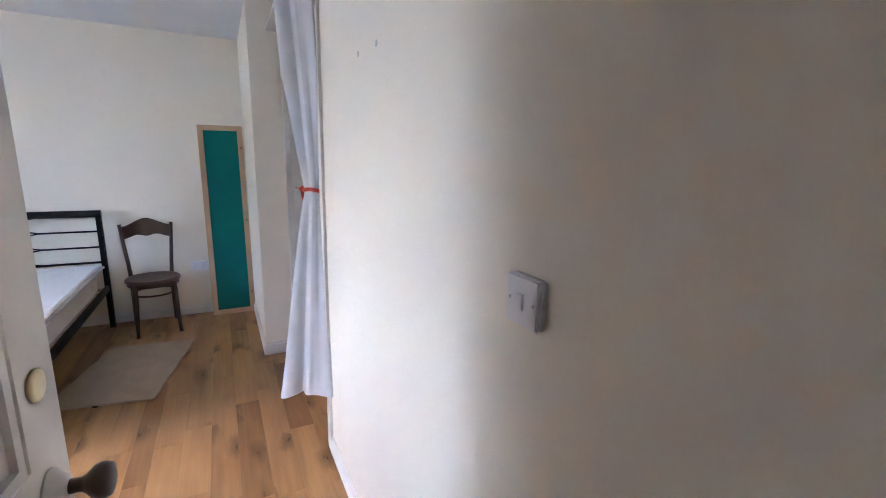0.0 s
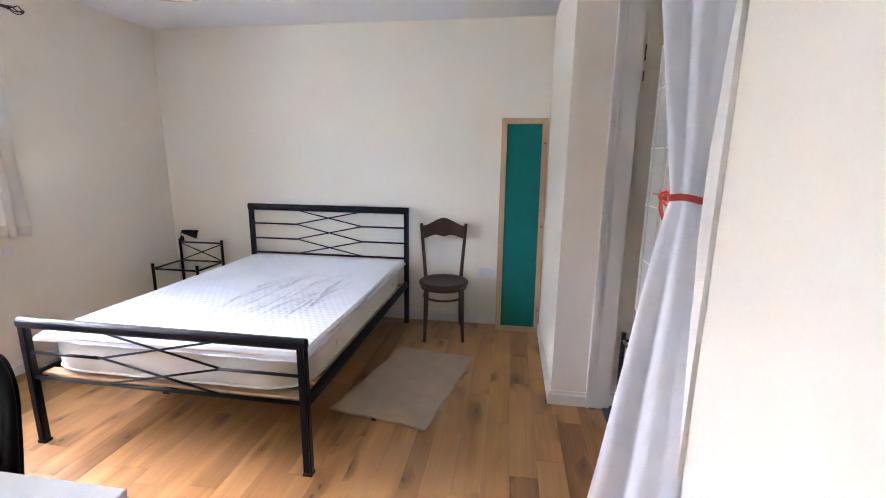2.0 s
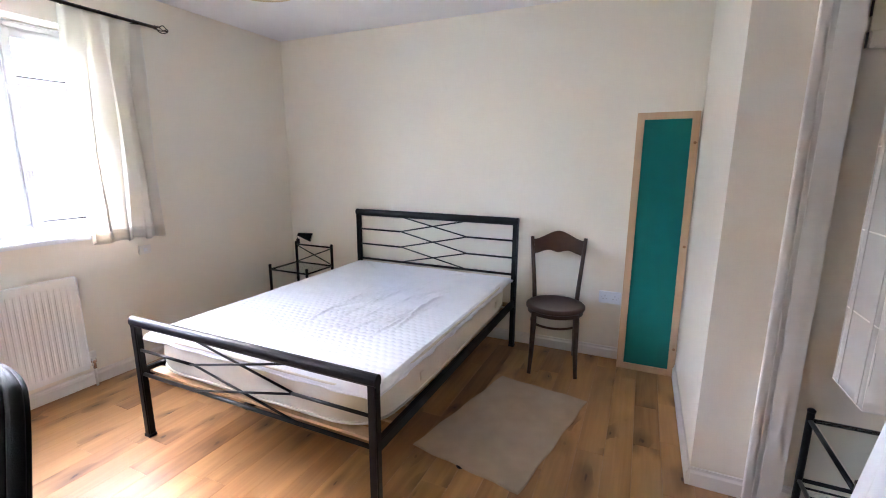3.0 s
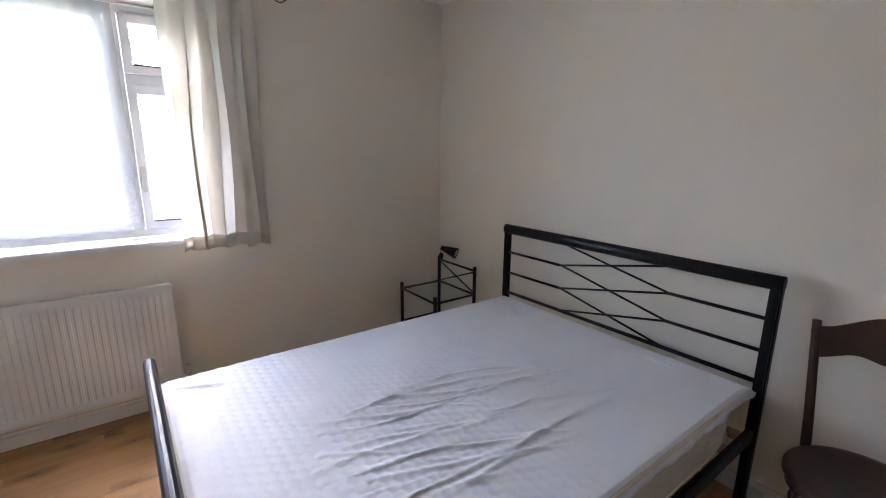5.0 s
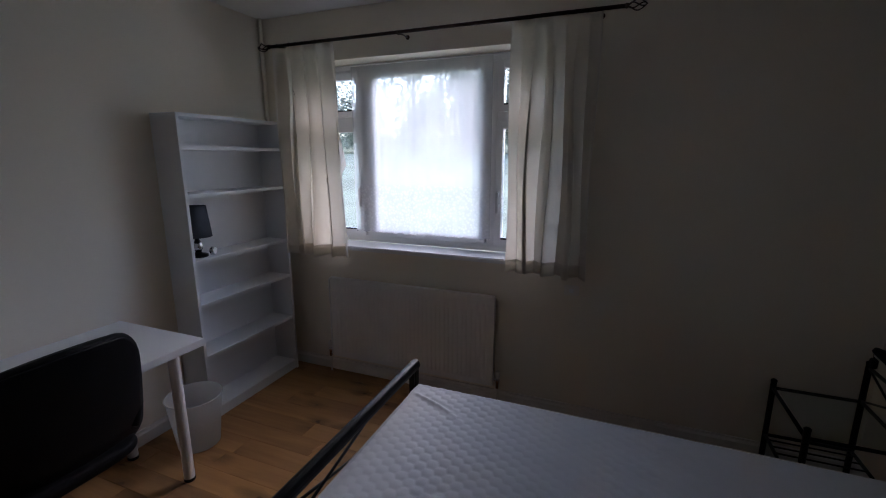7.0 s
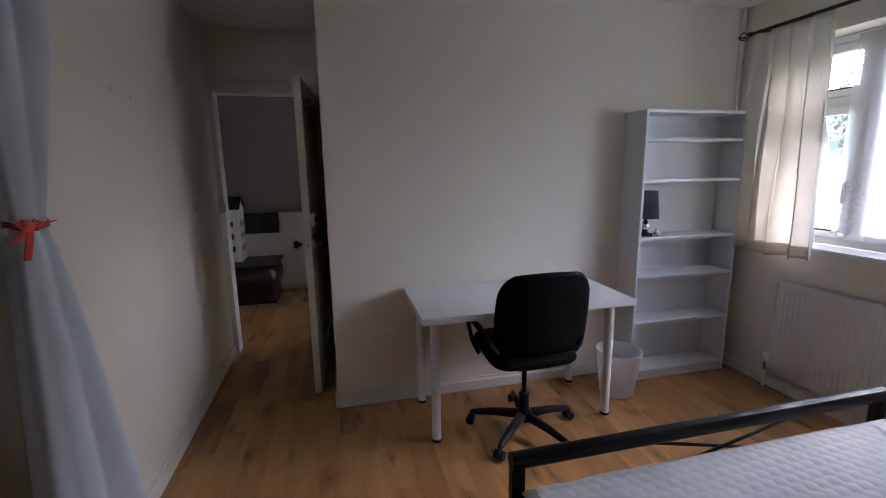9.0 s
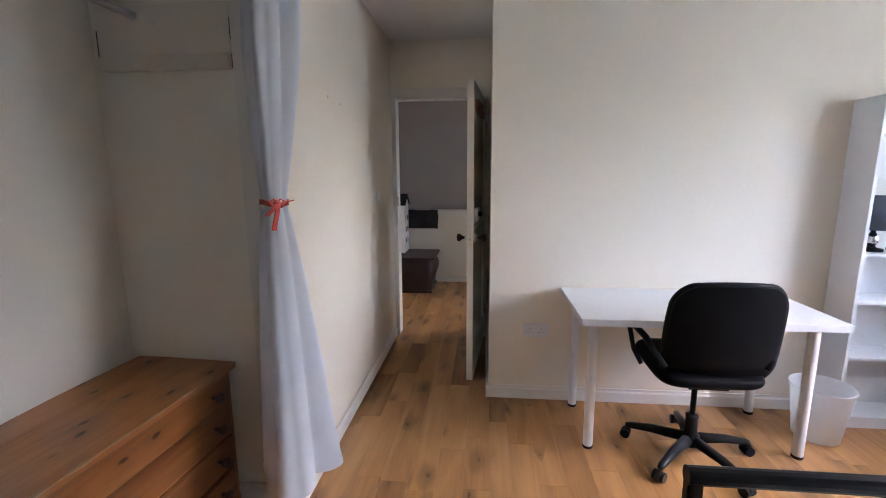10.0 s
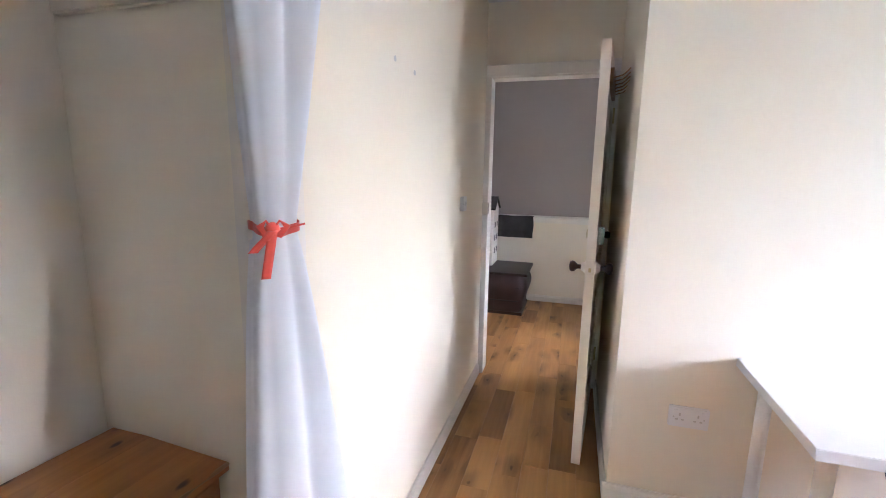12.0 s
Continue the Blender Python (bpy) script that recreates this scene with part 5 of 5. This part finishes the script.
def alcove_curtain():
    c = thing("alcove_curtain", "long white curtain gathered by a red ribbon at the alcove", "curtain", (0, 0, 0))
    tie, z0, z1 = 1.315, 0.27, 2.27

    def fn(u, v):
        z = z0 + (z1 - z0) * v
        a = u * 2 * math.pi
        if z < tie:
            s = max(0.0, tie - z - 0.016) / (tie - z0)
            e = s ** 0.72
            cx, cy = 0.262 - 0.045 * s, 2.357 + 0.020 * s
            rx, ry = 0.040 + 0.074 * e, 0.042 + 0.098 * e
        else:
            s = max(0.0, z - tie - 0.016) / (z1 - tie)
            e = min(1.0, s * 2.0) ** 0.85
            cx, cy = 0.262 - 0.052 * s, 2.357 + 0.020 * s
            rx, ry = 0.040 + 0.030 * e, 0.042 + 0.052 * e
        k = 0.10 + 0.20 * e
        r = 1 + k * math.sin(4 * a + 0.9 * math.sin(2 * a) + 0.6 * s) + 0.38 * k * math.sin(7 * a + 2.0 + s) + 0.05 * k * math.sin(15 * a)
        low = max(0.0, 1 - v / 0.12)
        return (cx + rx * r * math.cos(a), cy + ry * r * math.sin(a), z + low * (0.026 - 0.030 * math.sin(a) + 0.008 * math.sin(3 * a + 1)))

    part("cloth", sheet(fn, 168, 90, loop=True), WCLOTH, c, smooth=True)
    part("hem", sheet(lambda u, v: tuple(Vector(fn(u, v * 0.02)) + Vector((0.0015 * math.cos(u * 6.283), 0.0015 * math.sin(u * 6.283), 0.001))), 168, 3, loop=True), WCLOTH, c, "stitched hem", smooth=True)
    loop = [Vector(fn(i / 60, (tie - z0) / (z1 - z0))) for i in range(60)]
    mid = sum(loop, Vector()) / 60
    bm = bmesh.new()
    lo = [bm.verts.new(mid + (p - mid) * 1.13 + Vector((0, 0, -0.010 + 0.006 * math.sin(i * 0.2)))) for i, p in enumerate(loop)]
    hi = [bm.verts.new(mid + (p - mid) * 1.13 + Vector((0, 0, 0.008 + 0.006 * math.sin(i * 0.2)))) for i, p in enumerate(loop)]
    for i in range(60):
        k = (i + 1) % 60
        bm.faces.new((lo[i], lo[k], hi[k], hi[i]))
    bmesh.ops.solidify(bm, geom=bm.faces[:], thickness=0.0015)
    r = thing("ribbon", "red satin ribbon tied round the white curtain", "ribbon", (0, 0, 0))
    part("band", bm, RED, r, smooth=True)
    q = mid + Vector((-0.034, 0.045, 0.0))
    part("knot", lathe([(0.004, -0.014), (0.012, -0.008), (0.014, 0.0), (0.012, 0.008), (0.004, 0.014)], 12, q), RED, r, smooth=True)
    o = Vector((-0.8, -0.6, 0))
    for sgn, ln in ((1, 0.026), (-1, 0.022)):
        pts = [q, q + o * sgn * ln * 0.5 + Vector((0, 0, 0.016)), q + o * sgn * ln + Vector((0, 0, 0.006)), q + o * sgn * ln * 0.55 + Vector((-0.004, 0.008, -0.008)), q]
        part("bow_loop", tube(pts, 0.008, 8, flat=0.35), RED, r, smooth=True)
    for dx, dz in ((-0.016, -0.092), (-0.036, -0.042)):
        part("tail", sheet(lambda u, v: tuple(q + o * (dx * v + (u - 0.5) * 0.017) + Vector((-0.008, 0.010, 0)) * (1 + math.sin(v * 5) * 0.5) + Vector((0, 0, dz * v))), 3, 12, 0.0012), RED, r, smooth=True)
    part("loose_end", tube([q, q + o * 0.03 + Vector((0, 0, 0.004)), q + o * 0.058 + Vector((0, 0, 0.010))], 0.002, 6), RED, r)
    hook = thing("tieback_peg", "small cream wooden peg holding the curtain ribbon", "tieback peg", (0.292, YEND + 0.024, 1.300))
    part("peg", lathe([(0.006, 0.0), (0.005, 0.02), (0.005, 0.078), (0.009, 0.082), (0.010, 0.090), (0.006, 0.095)], 14, axis="y"), GLOSS, hook, smooth=True)
    rod = thing("curtain_track", "white curtain track under the alcove lintel", "curtain track", (0, 0, 0))
    part("track", box(0.20, 0.30, YEND + 0.03, YSTUB - 0.05, 2.272, 2.292), GLOSS, rod, bevel=0.003)


alcove_curtain()


# ---------------------------------------------------------------- landing things
def bombe_chest():
    c = thing("bombe_chest", "dark brown lacquered chest with curved sides on the landing", "chest", (0.105, -1.765, 0))
    w, d, h = 0.85, 0.60, 0.44

    def fn(u, v):
        a = u * 2 * math.pi
        ca, sa = math.cos(a), math.sin(a)
        k = 0.86 + 0.14 * math.sin(math.pi * (0.15 + 0.75 * v)) - 0.05 * math.sin(2 * math.pi * v)
        return (w / 2 + math.copysign(abs(ca) ** 0.3, ca) * w / 2 * k, d / 2 + math.copysign(abs(sa) ** 0.3, sa) * d / 2 * k, 0.03 + (h - 0.055) * v)

    bm = sheet(fn, 72, 16, loop=True)
    bm.verts.ensure_lookup_table()
    bm.faces.new([bm.verts[i] for i in range(71, -1, -1)])
    bm.faces.new([bm.verts[16 * 72 + i] for i in range(72)])
    part("body", bm, CHEST, c, smooth=True)
    part("top", box(-0.012, w, -0.01, d + 0.012, h - 0.025, h), CHEST, c, bevel=0.006)
    part("plinth", box(0.03, w - 0.03, 0.03, d - 0.03, 0, 0.03), CHEST, c)
    for z in (0.15, 0.29):
        part("drawer_gap", box(0.06, w - 0.06, d - 0.006, d + 0.002, z, z + 0.006), RUBBER, c)


bombe_chest()


def model_house():
    m = thing("model_house", "tall white wooden model house with a dark roof on the chest", "ornament", (0.500, -1.750, 0.4405))
    w, d, h = 0.30, 0.30, 0.60
    part("wall", box(0, w, 0, d, 0, h), GLOSS, m, bevel=0.003)
    bm = bmesh.new()
    prof = ((-0.02, h - 0.005), (d / 2, h + 0.115), (d + 0.02, h - 0.005), (d + 0.02, h + 0.01), (d / 2, h + 0.132), (-0.02, h + 0.01))
    a = [bm.verts.new((-0.02, y, z)) for y, z in prof]
    b = [bm.verts.new((w + 0.02, y, z)) for y, z in prof]
    for i in range(6):
        k = (i + 1) % 6
        bm.faces.new((a[i], a[k], b[k], b[i]))
    bm.faces.new(a[::-1])
    bm.faces.new(b)
    part("roof", bm, PLASTIC, m, "black pitched roof")
    bm = bmesh.new()
    g0 = [bm.verts.new((0.0, y, z)) for y, z in ((0, h), (d, h), (d / 2, h + 0.11))]
    g1 = [bm.verts.new((w, y, z)) for y, z in ((0, h), (d, h), (d / 2, h + 0.11))]
    bm.faces.new(g0)
    bm.faces.new(g1[::-1])
    part("gable", bm, GLOSS, m)
    for z in (0.12, 0.26, 0.40):
        for y in (0.08, 0.20):
            part("window", box(-0.004, 0.001, y - 0.018, y + 0.018, z, z + 0.06), DARKMARK, m, "small dark window")
        for x in (0.06, 0.16):
            part("window", box(x, x + 0.04, d - 0.001, d + 0.004, z, z + 0.06), DARKMARK, m, "small dark window")


model_house()
t = thing("hall_towel", "charcoal towel hanging over the landing ledge", "towel", (0.115, YHALL, 0))


def towel(u, v):
    x = 0.415 * u
    s = v * 0.40
    f = 0.006 * math.sin(u * 21) * min(1, s * 4)
    if s < 0.06:
        return (x, -0.03 + s, 0.954 + 0.004 * math.sin(u * 9))
    return (x + 0.004 * math.sin(v * 9), 0.034 + f + 0.004 * math.sin(v * 11), 0.960 - (s - 0.06) * 0.72)


part("cloth", sheet(towel, 40, 30, 0.006), TOWEL, t, smooth=True)


# ---------------------------------------------------------------- outside the window
def outdoors():
    g = bmesh.new()
    g.faces.new([g.verts.new((x, y, -1.2)) for x, y in ((-900, -900), (900, -900), (900, 900), (-900, 900))])
    grass = mat("lawn", (0.31, 0.33, 0.23), 0.95, noise_scale=0.6, vary=0.3, bump=0.5, bump_scale=12)
    structure("ground", g, grass, "pale green lawn outside the window", "lawn")
    rise = lambda x: -1.19 + 2.9 * min(1.0, max(0.0, (-x - 9) / 27.0)) ** 0.85
    bank = sheet(lambda u, v: (-9 - 60 * u, -90 + 180 * v, rise(-9 - 60 * u) + 0.12 * noise.noise((u * 9, v * 30, 1.0))), 40, 60)
    structure("ground_bank", bank, grass, "grass bank rising towards the trees", "lawn")
    bark = mat("bark", (0.09, 0.075, 0.06), 0.9, noise_scale=8, vary=0.3, bump=0.6, bump_scale=20)
    leaf, _ = cloth("foliage", (0.33, 0.35, 0.28), 0.5, weave=3.0)
    rnd = random.Random(11)

    def tree(x, y, h, spread):
        t = thing("tree", "leafy broad tree on the grass bank", "tree", (x, y, rise(x) - 0.1), group="trees beyond the lawn")
        bm = tube([(0, 0, 0), (0.08, 0.05, h * 0.2), (0.0, 0.1, h * 0.45), (0.1, 0.0, h * 0.8)], [0.28, 0.22, 0.16, 0.05], 10)
        ends = []
        for k in range(26):
            a, z = rnd.uniform(0, 6.28), h * rnd.uniform(0.10, 0.75)
            r = spread * rnd.uniform(0.4, 1.0)
            e = Vector((r * math.cos(a), r * math.sin(a), z + r * rnd.uniform(0.05, 0.6)))
            tube([(0, 0.05, z), (e.x * 0.5, e.y * 0.5, z + (e.z - z) * 0.65), e], [0.08, 0.05, 0.015], 6, bm)
            ends.append(e)
        part("trunk", bm, bark, t)
        verts, faces = [], []
        for k in range(7000 if x > -42 else 4600):
            e = rnd.choice(ends) * rnd.uniform(0.55, 1.06)
            c = e + Vector((rnd.gauss(0, 0.70), rnd.gauss(0, 0.70), rnd.gauss(0, 0.6)))
            c.z = max(c.z, 0.15)
            u = Vector((rnd.gauss(0, 1), rnd.gauss(0, 1), rnd.gauss(0, 0.6))).normalized()
            w = u.cross(Vector((rnd.gauss(0, 1), rnd.gauss(0, 1), rnd.gauss(0, 1)))).normalized()
            s = rnd.uniform(0.10, 0.24)
            i = len(verts)
            verts += [c - u * s, c + w * s * 0.6, c + u * s, c - w * s * 0.6]
            faces.append((i, i + 1, i + 2, i + 3))
        me = bpy.data.meshes.new("crown")
        me.from_pydata([tuple(v) for v in verts], [], faces)
        me.materials.append(leaf)
        new("crown", me).parent = t

    for x, y, h, s in ((-40, -10, 10.5, 3.6), (-38, -4.0, 8.5, 4.0), (-41, 1.5, 11, 3.8), (-44, -17, 12, 4.2), (-46, -25, 12, 4.2)):
        tree(x, y, h, s)
    hedge = sheet(lambda u, v: (-50 + 1.2 * noise.noise((u * 70, v * 3, 2.0)) - 1.0 * v, -75 + 150 * u, 1.5 + (2.6 + 0.9 * noise.noise((u * 60, 0.0, 0.0))) * v), 260, 8)
    structure("hedge_backdrop", hedge, leaf, "far hedge behind the trees", "hedge")


outdoors()


# ---------------------------------------------------------------- oak floor, board by board
def oak_floor():
    base = structure("floor", box(XW - 0.02, 1.5, YHALL - 0.02, YH + 0.02, -0.16, -0.014), BENT, "oiled oak board floor with dark knots", "floor")
    rnd = random.Random(7)
    bw, gap = 0.128, 0.0005
    meshes = {}

    def plank(x0, x1, y0, y1):
        key = (round(x1 - x0, 3), round(y1 - y0, 2))
        if key not in meshes:
            w, l, c = (x1 - x0) / 2 - gap / 2, (y1 - y0) / 2 - gap / 2, 0.0008
            bm = bmesh.new()
            lo = [bm.verts.new((sx * w, sy * l, -0.0135)) for sx, sy in ((-1, -1), (1, -1), (1, 1), (-1, 1))]
            mi = [bm.verts.new((sx * w, sy * l, -c)) for sx, sy in ((-1, -1), (1, -1), (1, 1), (-1, 1))]
            hi = [bm.verts.new((sx * (w - c), sy * (l - c), 0.0)) for sx, sy in ((-1, -1), (1, -1), (1, 1), (-1, 1))]
            for a, b in ((lo, mi), (mi, hi)):
                for i in range(4):
                    bm.faces.new((a[i], a[(i + 1) % 4], b[(i + 1) % 4], b[i]))
            bm.faces.new(hi)
            me = bpy.data.meshes.new("plank")
            bm.to_mesh(me)
            bm.free()
            me.materials.append(OAK)
            meshes[key] = me
        ob = new("plank", meshes[key])
        ob.location = ((x0 + x1) / 2, (y0 + y1) / 2, 0)
        ob.parent = base

    def field(x0, x1, y0, y1):
        x = x0
        while x < x1 - 0.004:
            xe = min(x + bw, x1)
            y = y0 - rnd.uniform(0, 0.9)
            while y < y1 - 0.01:
                ln = rnd.choice((0.40, 0.55, 0.70, 0.85, 1.00, 1.20))
                a, b = max(y, y0), min(y + ln, y1)
                if b - a > 0.02:
                    plank(x, xe, a, b)
                y += ln
            x = xe

    field(XW, XL - 0.004, YD, YH)
    field(XL - 0.004, XR + 0.012, YHALL, YH)
    field(XR + 0.012, 0.385, YEND + 0.024, YSTUB - 0.026)
    field(XR + 0.012, 1.5, YHALL, YDOOR - 0.11)
    field(-1.6, XL - 0.004, YHALL, YDOOR - 0.11)


oak_floor()
